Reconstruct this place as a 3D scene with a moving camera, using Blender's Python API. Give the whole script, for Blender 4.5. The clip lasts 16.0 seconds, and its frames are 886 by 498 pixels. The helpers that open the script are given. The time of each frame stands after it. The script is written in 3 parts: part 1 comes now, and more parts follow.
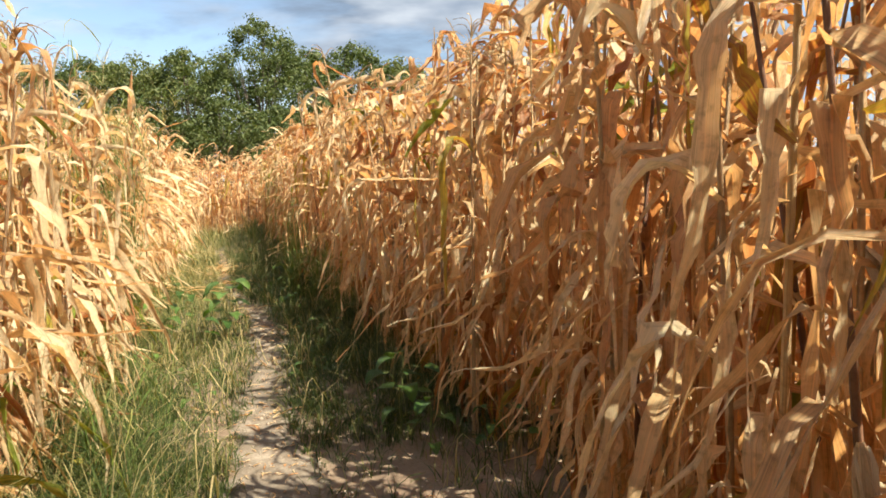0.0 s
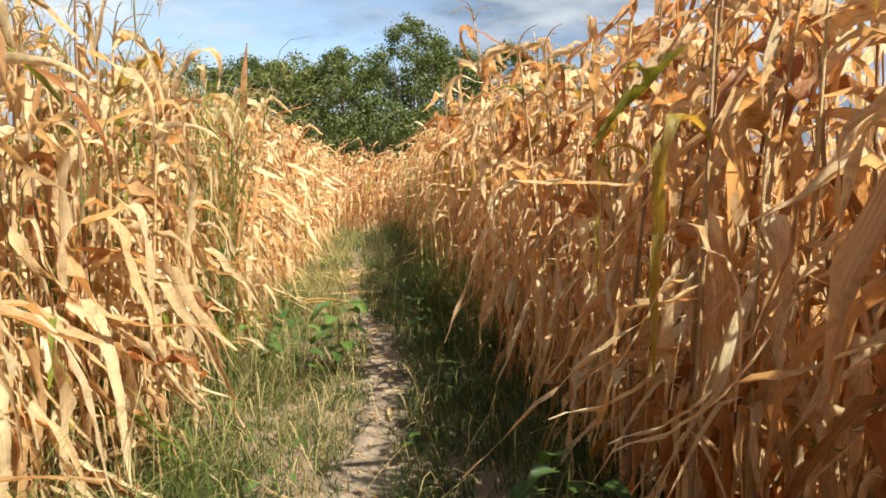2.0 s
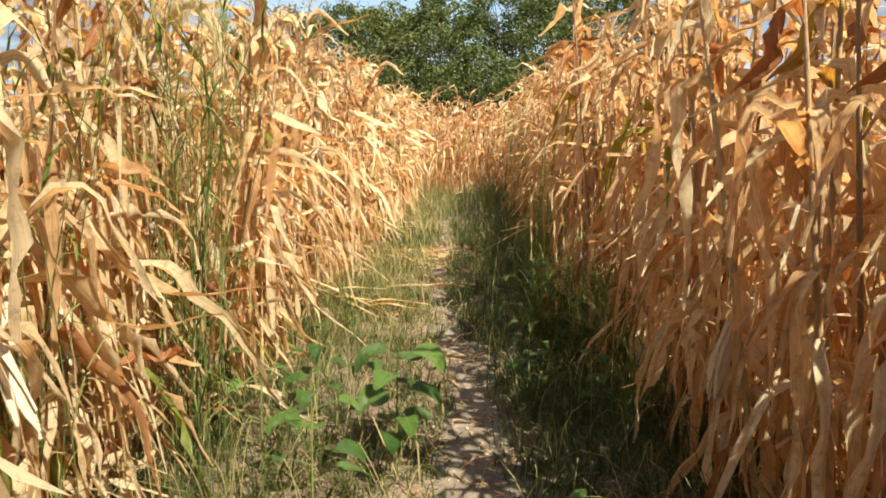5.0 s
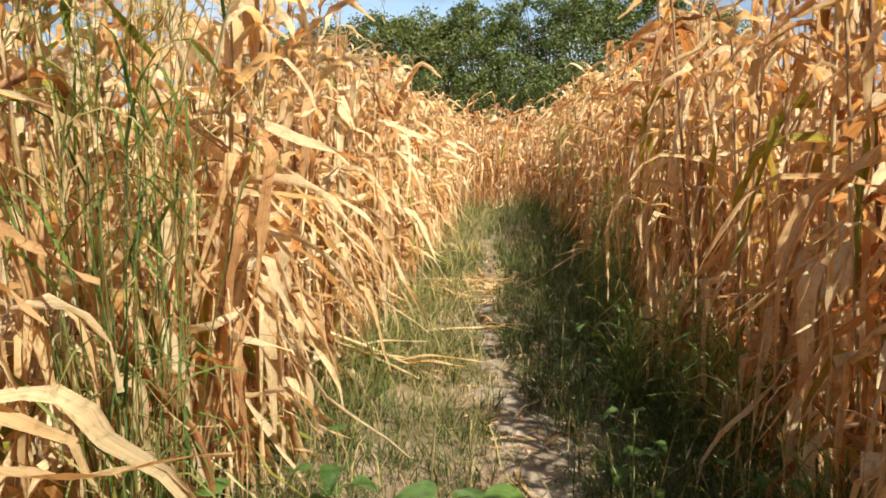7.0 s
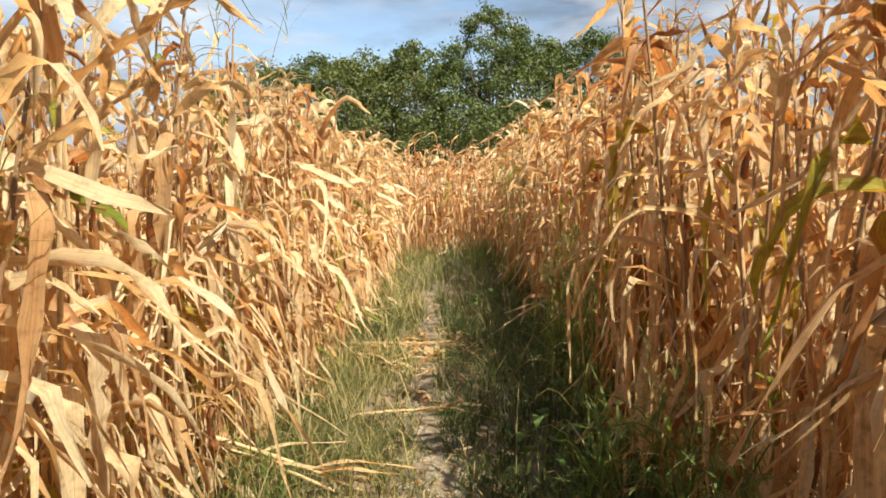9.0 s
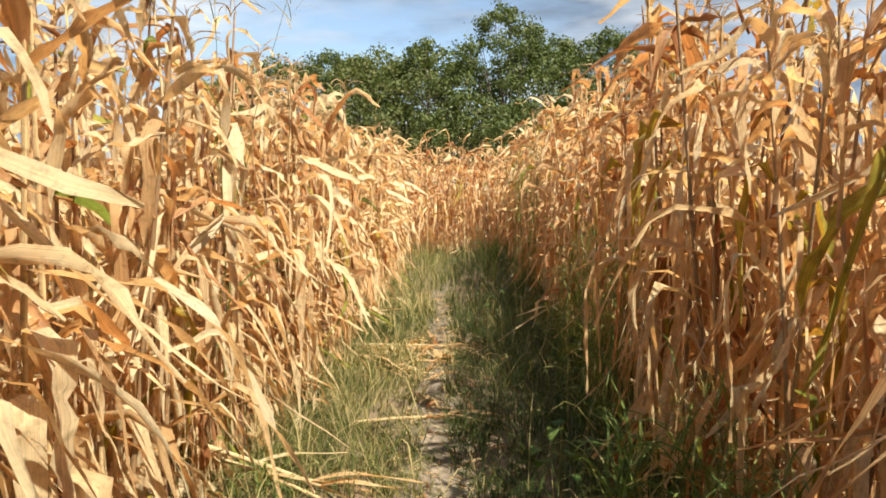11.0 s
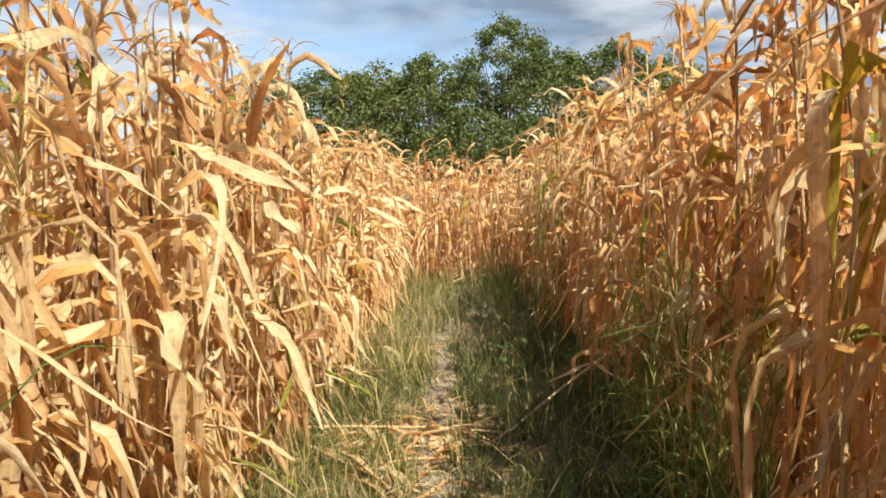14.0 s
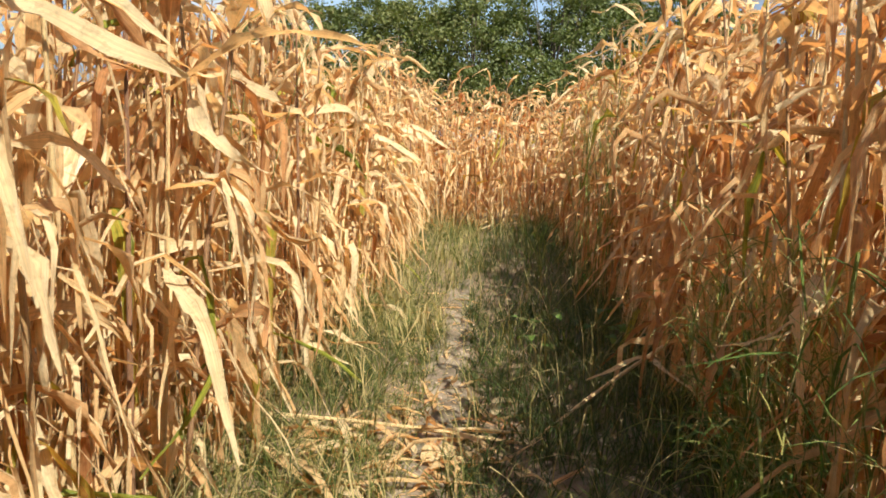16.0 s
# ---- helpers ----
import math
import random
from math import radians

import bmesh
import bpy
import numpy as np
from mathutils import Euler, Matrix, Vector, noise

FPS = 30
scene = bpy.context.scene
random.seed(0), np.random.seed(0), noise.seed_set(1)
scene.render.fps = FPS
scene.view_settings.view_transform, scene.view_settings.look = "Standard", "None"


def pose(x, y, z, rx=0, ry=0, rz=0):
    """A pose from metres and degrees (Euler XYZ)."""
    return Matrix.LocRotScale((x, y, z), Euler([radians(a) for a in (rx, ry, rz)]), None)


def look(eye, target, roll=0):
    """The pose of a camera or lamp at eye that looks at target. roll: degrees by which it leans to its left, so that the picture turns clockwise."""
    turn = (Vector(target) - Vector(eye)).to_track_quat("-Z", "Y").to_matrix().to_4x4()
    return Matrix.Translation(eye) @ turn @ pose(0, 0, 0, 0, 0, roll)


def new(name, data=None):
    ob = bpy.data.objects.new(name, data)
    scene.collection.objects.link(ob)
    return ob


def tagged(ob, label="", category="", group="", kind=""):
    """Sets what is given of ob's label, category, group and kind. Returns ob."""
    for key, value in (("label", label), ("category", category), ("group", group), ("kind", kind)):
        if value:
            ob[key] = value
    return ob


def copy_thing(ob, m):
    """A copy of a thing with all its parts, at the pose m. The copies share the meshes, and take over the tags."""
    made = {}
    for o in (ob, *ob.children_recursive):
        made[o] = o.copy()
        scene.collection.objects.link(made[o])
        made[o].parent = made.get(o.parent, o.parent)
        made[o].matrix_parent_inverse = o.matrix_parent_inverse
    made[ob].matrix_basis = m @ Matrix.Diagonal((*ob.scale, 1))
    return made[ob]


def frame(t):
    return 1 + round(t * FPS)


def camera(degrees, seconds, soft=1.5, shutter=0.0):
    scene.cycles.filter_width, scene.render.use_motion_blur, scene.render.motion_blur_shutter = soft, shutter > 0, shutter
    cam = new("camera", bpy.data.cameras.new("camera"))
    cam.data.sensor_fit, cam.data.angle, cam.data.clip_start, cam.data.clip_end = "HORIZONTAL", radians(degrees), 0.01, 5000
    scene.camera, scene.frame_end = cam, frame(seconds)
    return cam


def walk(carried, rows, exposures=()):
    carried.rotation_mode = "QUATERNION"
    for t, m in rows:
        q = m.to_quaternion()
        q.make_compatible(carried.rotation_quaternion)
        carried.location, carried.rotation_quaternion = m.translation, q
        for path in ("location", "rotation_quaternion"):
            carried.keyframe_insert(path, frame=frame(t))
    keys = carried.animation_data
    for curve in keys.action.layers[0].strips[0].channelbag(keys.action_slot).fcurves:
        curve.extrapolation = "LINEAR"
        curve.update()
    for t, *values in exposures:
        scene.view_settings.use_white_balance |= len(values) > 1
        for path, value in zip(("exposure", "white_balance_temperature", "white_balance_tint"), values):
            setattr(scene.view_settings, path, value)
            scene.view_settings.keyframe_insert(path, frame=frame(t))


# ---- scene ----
cam = camera(61.8, 16.0, soft=1.7)


def step(t, x, y, z, yaw, pitch, roll):
    """One row of the walk: eye in metres; yaw to the left, pitch up and lean in degrees."""
    return t, pose(x, y, z, 90 + pitch, 0, yaw) @ pose(0, 0, 0, 0, 0, -roll)


PATH = [
    step(0.0, -0.000, -0.000, 1.509, -16.36, -5.86, 1.54),
    step(0.5, 0.092, 0.376, 1.480, -13.16, -6.20, 1.45),
    step(1.0, 0.197, 0.761, 1.500, -8.91, -6.68, 1.48),
    step(1.5, 0.212, 1.192, 1.508, -7.61, -6.22, 0.44),
    step(2.0, 0.241, 1.561, 1.499, -5.27, -5.57, -0.39),
    step(2.5, 0.268, 1.952, 1.482, -1.69, -6.23, -0.90),
    step(3.0, 0.297, 2.312, 1.514, -1.34, -7.55, -1.16),
    step(3.5, 0.360, 2.738, 1.508, -0.33, -7.79, -0.97),
    step(4.0, 0.343, 3.082, 1.474, 0.45, -8.15, -0.81),
    step(4.5, 0.312, 3.488, 1.467, 0.60, -8.84, -0.79),
    step(5.0, 0.275, 3.908, 1.502, 2.12, -9.20, -0.94),
    step(5.2, 0.237, 4.045, 1.494, 3.87, -9.22, -0.54),
    step(7.3, 0.097, 5.275, 1.515, 4.69, -8.41, 0.39),
    step(7.5, 0.117, 5.400, 1.512, 3.66, -8.39, 0.27),
    step(8.0, 0.216, 5.674, 1.561, 2.77, -8.11, 0.54),
    step(8.5, 0.221, 5.835, 1.539, 1.91, -7.07, 1.02),
    step(9.0, 0.153, 6.035, 1.539, 0.60, -5.40, 0.74),
    step(9.2, 0.102, 6.117, 1.530, 0.63, -5.01, 0.79),
    step(11.3, 0.173, 6.321, 1.520, 1.73, -5.50, -0.19),
    step(11.5, 0.183, 6.427, 1.494, 2.30, -5.42, 0.04),
    step(12.0, 0.153, 6.771, 1.483, 2.79, -5.48, 0.23),
    step(12.5, 0.152, 7.127, 1.500, 3.60, -5.38, 0.47),
    step(13.0, 0.106, 7.497, 1.484, 2.94, -5.30, 1.08),
    step(13.5, 0.099, 7.834, 1.452, 1.50, -5.16, 0.86),
    step(14.0, 0.138, 8.204, 1.462, 1.78, -3.95, 0.98),
    step(14.5, 0.088, 8.524, 1.477, 1.80, -4.30, 0.07),
    step(15.0, 0.165, 8.844, 1.453, 2.47, -5.07, -1.06),
    step(15.5, 0.211, 9.166, 1.421, 3.67, -7.80, -2.54),
    step(16.0, 0.185, 9.379, 1.406, 4.30, -8.62, -2.89),
]
walk(cam, PATH, [(0.0, 1.34), (1.5, 1.25), (5.2, 1.22), (8.0, 1.17), (16.0, 1.17)])

# ------------------------------------------------------------------ sky and sun
SUN_WAY = Vector((0.54, -0.52, 1.0)).normalized()
SUN_ELEVATION = math.asin(SUN_WAY.z)
SUN_AZIMUTH = math.atan2(SUN_WAY.x, SUN_WAY.y)

world = bpy.data.worlds.new("sky")
scene.world = world
world.use_nodes = True
wt = world.node_tree
for n in list(wt.nodes):
    wt.nodes.remove(n)


def add(tree, kind, **values):
    node = tree.nodes.new(kind)
    for key, value in values.items():
        if key in node.inputs:
            node.inputs[key].default_value = value
    return node


def link(tree, a, b):
    tree.links.new(a, b)


sky = add(wt, "ShaderNodeTexSky")
sky.sky_type = "NISHITA"
sky.sun_disc = False
sky.sun_elevation = SUN_ELEVATION
sky.sun_rotation = SUN_AZIMUTH
sky.dust_density = 0.6
geo = add(wt, "ShaderNodeTexCoord")
flat = add(wt, "ShaderNodeMapping")
flat.inputs["Scale"].default_value = (1.6, 1.6, 5.5)
flat.inputs["Location"].default_value = (0.35, 0.1, 0.62)
link(wt, geo.outputs["Generated"], flat.inputs["Vector"])
puff = add(wt, "ShaderNodeTexNoise", Scale=1.7, Detail=7.0, Roughness=0.58, Distortion=0.25)
link(wt, flat.outputs["Vector"], puff.inputs["Vector"])
cover = add(wt, "ShaderNodeValToRGB")
cover.color_ramp.elements[0].position, cover.color_ramp.elements[1].position = 0.36, 0.54
link(wt, puff.outputs["Fac"], cover.inputs["Fac"])
body = add(wt, "ShaderNodeTexNoise", Scale=2.6, Detail=5.0, Roughness=0.5)
link(wt, flat.outputs["Vector"], body.inputs["Vector"])
tone = add(wt, "ShaderNodeValToRGB")
tone.color_ramp.elements[0].position, tone.color_ramp.elements[1].position = 0.42, 0.68
tone.color_ramp.elements[0].color = (1.5, 1.95, 2.6, 1)
tone.color_ramp.elements[1].color = (5.4, 5.7, 6.0, 1)
link(wt, body.outputs["Fac"], tone.inputs["Fac"])
mixed = add(wt, "ShaderNodeMix")
mixed.data_type = "RGBA"
link(wt, cover.outputs["Color"], mixed.inputs["Factor"])
link(wt, sky.outputs["Color"], mixed.inputs["A"])
link(wt, tone.outputs["Color"], mixed.inputs["B"])
back = add(wt, "ShaderNodeBackground", Strength=0.080)
link(wt, mixed.outputs["Result"], back.inputs["Color"])
out = add(wt, "ShaderNodeOutputWorld")
link(wt, back.outputs["Background"], out.inputs["Surface"])

sun = new("sun", bpy.data.lights.new("sun", "SUN"))
sun.data.energy = 5.0
sun.data.angle = radians(0.6)
sun.data.color = (1.0, 0.92, 0.78)
sun.matrix_world = look(SUN_WAY * 60, (0, 0, 0))

# ------------------------------------------------------------------ materials


def material(name):
    m = bpy.data.materials.new(name)
    m.use_nodes = True
    for n in list(m.node_tree.nodes):
        m.node_tree.nodes.remove(n)
    return m, m.node_tree


def ramp(tree, stops):
    node = add(tree, "ShaderNodeValToRGB")
    el = node.color_ramp.elements
    while len(el) < len(stops):
        el.new(0.5)
    for e, (p, c) in zip(el, stops):
        e.position, e.color = p, (*c, 1)
    return node


def maths(tree, op, a, b):
    node = tree.nodes.new("ShaderNodeMath")
    node.operation = op
    for i, v in enumerate((a, b)):
        if isinstance(v, (int, float)):
            node.inputs[i].default_value = v
        else:
            link(tree, v, node.inputs[i])
    return node.outputs[0]


def blend(tree, fac, a, b, how="MIX"):
    node = tree.nodes.new("ShaderNodeMix")
    node.data_type, node.blend_type = "RGBA", how
    for key, v in (("Factor", fac), ("A", a), ("B", b)):
        if isinstance(v, (int, float)):
            node.inputs[key].default_value = v
        elif isinstance(v, tuple):
            node.inputs[key].default_value = (*v, 1)
        else:
            link(tree, v, node.inputs[key])
    return node.outputs["Result"]


def attribute(tree, name):
    node = tree.nodes.new("ShaderNodeAttribute")
    node.attribute_name = name
    return node.outputs["Fac"]


def blade_material(name, stops, glow, through_light=0.4, rough=0.5, spread=0.12, streak=0.35, gloss=0.35, wear=0.3):
    """A leaf: colour by its own tint, streaked along its length, with light coming through."""
    m, t = material(name)
    info = add(t, "ShaderNodeObjectInfo")
    tint = attribute(t, "tint")
    along, across = attribute(t, "along"), attribute(t, "across")
    co = add(t, "ShaderNodeTexCoord")
    vec = add(t, "ShaderNodeCombineXYZ")
    link(t, maths(t, "MULTIPLY", across, 5.0), vec.inputs[0])
    link(t, maths(t, "MULTIPLY", along, 2.2), vec.inputs[1])
    link(t, maths(t, "MULTIPLY", maths(t, "ADD", tint, info.outputs["Random"]), 37.0), vec.inputs[2])
    grain = add(t, "ShaderNodeTexNoise", Scale=1.0, Detail=4.0, Roughness=0.6)
    link(t, vec.outputs[0], grain.inputs["Vector"])
    spots = add(t, "ShaderNodeTexNoise", Scale=38.0, Detail=3.0, Roughness=0.6)
    link(t, co.outputs["Object"], spots.inputs["Vector"])
    shift = maths(t, "MULTIPLY", maths(t, "SUBTRACT", info.outputs["Random"], 0.5), spread)
    f = maths(t, "ADD", maths(t, "ADD", tint, shift), maths(t, "MULTIPLY", maths(t, "SUBTRACT", grain.outputs["Fac"], 0.5), streak))
    base = ramp(t, stops)
    link(t, f, base.inputs["Fac"])
    dark = ramp(t, [(0.28, (0.42, 0.36, 0.30)), (0.47, (1, 1, 1))])
    link(t, spots.outputs["Fac"], dark.inputs["Fac"])
    colour = blend(t, 0.55, base.outputs["Color"], dark.outputs["Color"], "MULTIPLY")
    rib = ramp(t, [(0.0, (1.25, 1.22, 1.15)), (0.13, (1, 1, 1))])
    link(t, maths(t, "ABSOLUTE", across, 0.0), rib.inputs["Fac"])
    colour = blend(t, 0.8, colour, rib.outputs["Color"], "MULTIPLY")
    fine = add(t, "ShaderNodeCombineXYZ")
    link(t, maths(t, "MULTIPLY", across, 12.0), fine.inputs[0])
    link(t, maths(t, "MULTIPLY", along, 3.5), fine.inputs[1])
    link(t, maths(t, "MULTIPLY", tint, 91.0), fine.inputs[2])
    threads = add(t, "ShaderNodeTexNoise", Scale=1.0, Detail=3.0, Roughness=0.7)
    link(t, fine.outputs[0], threads.inputs["Vector"])
    lines = ramp(t, [(0.30, (0.60, 0.52, 0.45)), (0.45, (1, 1, 1)), (0.70, (1.24, 1.23, 1.21))])
    link(t, threads.outputs["Fac"], lines.inputs["Fac"])
    colour = blend(t, 0.8, colour, lines.outputs["Color"], "MULTIPLY")
    blots = add(t, "ShaderNodeTexNoise", Scale=11.0, Detail=3.0, Roughness=0.6, Distortion=0.6)
    link(t, co.outputs["Object"], blots.inputs["Vector"])
    worn = ramp(t, [(0.30, (0.66, 0.58, 0.52)), (0.46, (1, 1, 1)), (0.66, (1.08, 1.10, 1.14))])
    link(t, blots.outputs["Fac"], worn.inputs["Fac"])
    colour = blend(t, wear, colour, worn.outputs["Color"], "MULTIPLY")
    bump = add(t, "ShaderNodeBump", Strength=0.6, Distance=0.005)
    veins = add(t, "ShaderNodeTexWave", Scale=2.2, Distortion=1.5)
    link(t, vec.outputs[0], veins.inputs["Vector"])
    creases = add(t, "ShaderNodeTexNoise", Scale=30.0, Detail=3.0, Roughness=0.55)
    link(t, co.outputs["Object"], creases.inputs["Vector"])
    link(t, maths(t, "ADD", maths(t, "MULTIPLY", maths(t, "ADD", veins.outputs["Fac"], threads.outputs["Fac"]), 0.5), maths(t, "MULTIPLY", creases.outputs["Fac"], 2.5)), bump.inputs["Height"])
    p = add(t, "ShaderNodeBsdfPrincipled", Roughness=rough)
    p.inputs["Specular IOR Level"].default_value = gloss
    link(t, colour, p.inputs["Base Color"])
    link(t, bump.outputs["Normal"], p.inputs["Normal"])
    tr = add(t, "ShaderNodeBsdfTranslucent")
    link(t, blend(t, 1.0, colour, glow, "MULTIPLY"), tr.inputs["Color"])
    both = add(t, "ShaderNodeMixShader", Fac=through_light)
    link(t, p.outputs[0], both.inputs[1])
    link(t, tr.outputs[0], both.inputs[2])
    o = add(t, "ShaderNodeOutputMaterial")
    link(t, both.outputs[0], o.inputs["Surface"])
    return m


def plain_material(name, stops, scale=9.0, rough=0.8, bump_height=0.01, fine=60.0, stretch=(1, 1, 1)):
    """A matt surface whose colour varies at two scales."""
    m, t = material(name)
    co = add(t, "ShaderNodeTexCoord")
    mp = add(t, "ShaderNodeMapping")
    mp.inputs["Scale"].default_value = stretch
    link(t, co.outputs["Object"], mp.inputs["Vector"])
    a = add(t, "ShaderNodeTexNoise", Scale=scale, Detail=6.0, Roughness=0.6)
    b = add(t, "ShaderNodeTexNoise", Scale=fine, Detail=5.0, Roughness=0.65)
    link(t, mp.outputs[0], a.inputs["Vector"])
    link(t, mp.outputs[0], b.inputs["Vector"])
    f = maths(t, "ADD", maths(t, "MULTIPLY", a.outputs["Fac"], 0.6), maths(t, "MULTIPLY", b.outputs["Fac"], 0.4))
    c = ramp(t, stops)
    link(t, f, c.inputs["Fac"])
    bump = add(t, "ShaderNodeBump", Strength=0.7, Distance=bump_height)
    link(t, f, bump.inputs["Height"])
    p = add(t, "ShaderNodeBsdfPrincipled", Roughness=rough)
    p.inputs["Specular IOR Level"].default_value = 0.2
    link(t, c.outputs["Color"], p.inputs["Base Color"])
    link(t, bump.outputs["Normal"], p.inputs["Normal"])
    o = add(t, "ShaderNodeOutputMaterial")
    link(t, p.outputs[0], o.inputs["Surface"])
    return m


DRY_LEAF = blade_material("dry_corn_leaf", [
    (0.00, (0.22, 0.29, 0.04)), (0.10, (0.52, 0.44, 0.07)), (0.19, (0.38, 0.150, 0.055)),
    (0.40, (0.64, 0.375, 0.165)), (0.66, (0.77, 0.565, 0.285)), (1.0, (0.86, 0.74, 0.46))], (1.0, 0.72, 0.48), 0.46, 0.45, streak=0.42, gloss=0.4, wear=0.6)
STALK = blade_material("corn_stalk", [
    (0.0, (0.16, 0.075, 0.05)), (0.3, (0.30, 0.18, 0.09)), (0.7, (0.50, 0.35, 0.17)), (1.0, (0.68, 0.53, 0.28))],
    (1, 0.8, 0.5), 0.0, 0.55)
TASSEL = blade_material("corn_tassel", [(0.0, (0.42, 0.28, 0.13)), (1.0, (0.66, 0.50, 0.28))], (1, 0.85, 0.6), 0.25)
HUSK = blade_material("corn_husk", [(0.0, (0.66, 0.48, 0.24)), (1.0, (0.86, 0.77, 0.56))], (1, 0.85, 0.6), 0.2)
GRASS = blade_material("verge_grass", [
    (0.0, (0.036, 0.068, 0.016)), (0.45, (0.088, 0.118, 0.029)), (0.7, (0.215, 0.205, 0.062)), (1.0, (0.50, 0.41, 0.20))],
    (0.95, 1.0, 0.45), 0.30, 0.5)
TALL_GRASS = blade_material("tall_grass", [
    (0.0, (0.09, 0.16, 0.035)), (0.5, (0.17, 0.24, 0.06)), (0.8, (0.36, 0.34, 0.11)), (1.0, (0.55, 0.44, 0.22))],
    (0.95, 1.0, 0.45), 0.35, 0.45)
WEED = blade_material("weed_leaf", [(0.0, (0.055, 0.12, 0.025)), (1.0, (0.14, 0.24, 0.05))], (0.9, 1.0, 0.4), 0.35, 0.4)
WEED_STEM = plain_material("weed_stem", [(0.3, (0.10, 0.15, 0.04)), (0.7, (0.22, 0.22, 0.08))])
TREE_LEAF = blade_material("tree_leaf", [
    (0.0, (0.060, 0.090, 0.026)), (0.5, (0.098, 0.128, 0.037)), (0.85, (0.150, 0.165, 0.052)), (1.0, (0.20, 0.185, 0.08))],
    (0.9, 1.0, 0.4), 0.36, 0.55, 0.25)
BARK = plain_material("tree_bark", [(0.3, (0.07, 0.055, 0.04)), (0.7, (0.17, 0.14, 0.11))], 3.0, 0.9, 0.03, 20.0, (1, 1, 0.3))
SOIL = plain_material("field_soil", [(0.30, (0.13, 0.09, 0.06)), (0.5, (0.22, 0.16, 0.105)), (0.72, (0.33, 0.255, 0.17))], 2.2, 0.95, 0.03, 45.0)
TRODDEN = plain_material("trodden_earth", [(0.34, (0.095, 0.074, 0.052)), (0.5, (0.185, 0.15, 0.107)), (0.64, (0.33, 0.28, 0.21))], 5.0, 0.95, 0.012, 70.0)
STONE = plain_material("clod", [(0.3, (0.22, 0.17, 0.12)), (0.7, (0.42, 0.34, 0.26))], 20, 0.95, 0.006, 120)

# ------------------------------------------------------------------ mesh building
RNG = np.random.default_rng(7)


def uni(a, b):
    return float(RNG.uniform(a, b))


class Shape:
    """Vertices, four-cornered faces and three values a vertex (tint, along, across)."""

    def __init__(self):
        self.v, self.f, self.a, self.n = [], [], [], 0

    def put(self, v, f, a):
        self.v.append(np.asarray(v, float))
        self.f.append(np.asarray(f, int) + self.n)
        self.a.append(np.asarray(a, float))
        self.n += len(v)

    def arrays(self):
        return np.concatenate(self.v), np.concatenate(self.f), np.concatenate(self.a)

    def join(self, other, m=None):
        v, f, a = other.arrays()
        if m is not None:
            q = np.array(m)
            v = v @ q[:3, :3].T + q[:3, 3]
        self.put(v, f, a)


def mesh_of(name, shapes, materials):
    """One mesh out of shapes, each with the material of the same place in the list."""
    vs, fs, as_, mats, n = [], [], [], [], 0
    for i, s in enumerate(shapes):
        v, f, a = s.arrays()
        vs.append(v)
        fs.append(f + n)
        as_.append(a)
        mats.append(np.full(len(f), i))
        n += len(v)
    v, f, a, mi = np.concatenate(vs), np.concatenate(fs), np.concatenate(as_), np.concatenate(mats)
    me = bpy.data.meshes.new(name)
    me.vertices.add(len(v))
    me.vertices.foreach_set("co", v.ravel().astype(np.float32))
    me.loops.add(len(f) * 4)
    me.loops.foreach_set("vertex_index", f.ravel().astype(np.int32))
    me.polygons.add(len(f))
    me.polygons.foreach_set("loop_start", np.arange(0, len(f) * 4, 4, dtype=np.int32))
    me.polygons.foreach_set("loop_total", np.full(len(f), 4, dtype=np.int32))
    me.polygons.foreach_set("material_index", mi.astype(np.int32))
    me.polygons.foreach_set("use_smooth", np.ones(len(f), dtype=bool))
    for k, key in enumerate(("tint", "along", "across")):
        at = me.attributes.new(key, "FLOAT", "POINT")
        at.data.foreach_set("value", a[:, k].astype(np.float32))
    for m in materials:
        me.materials.append(m)
    me.update(calc_edges=True)
    return me


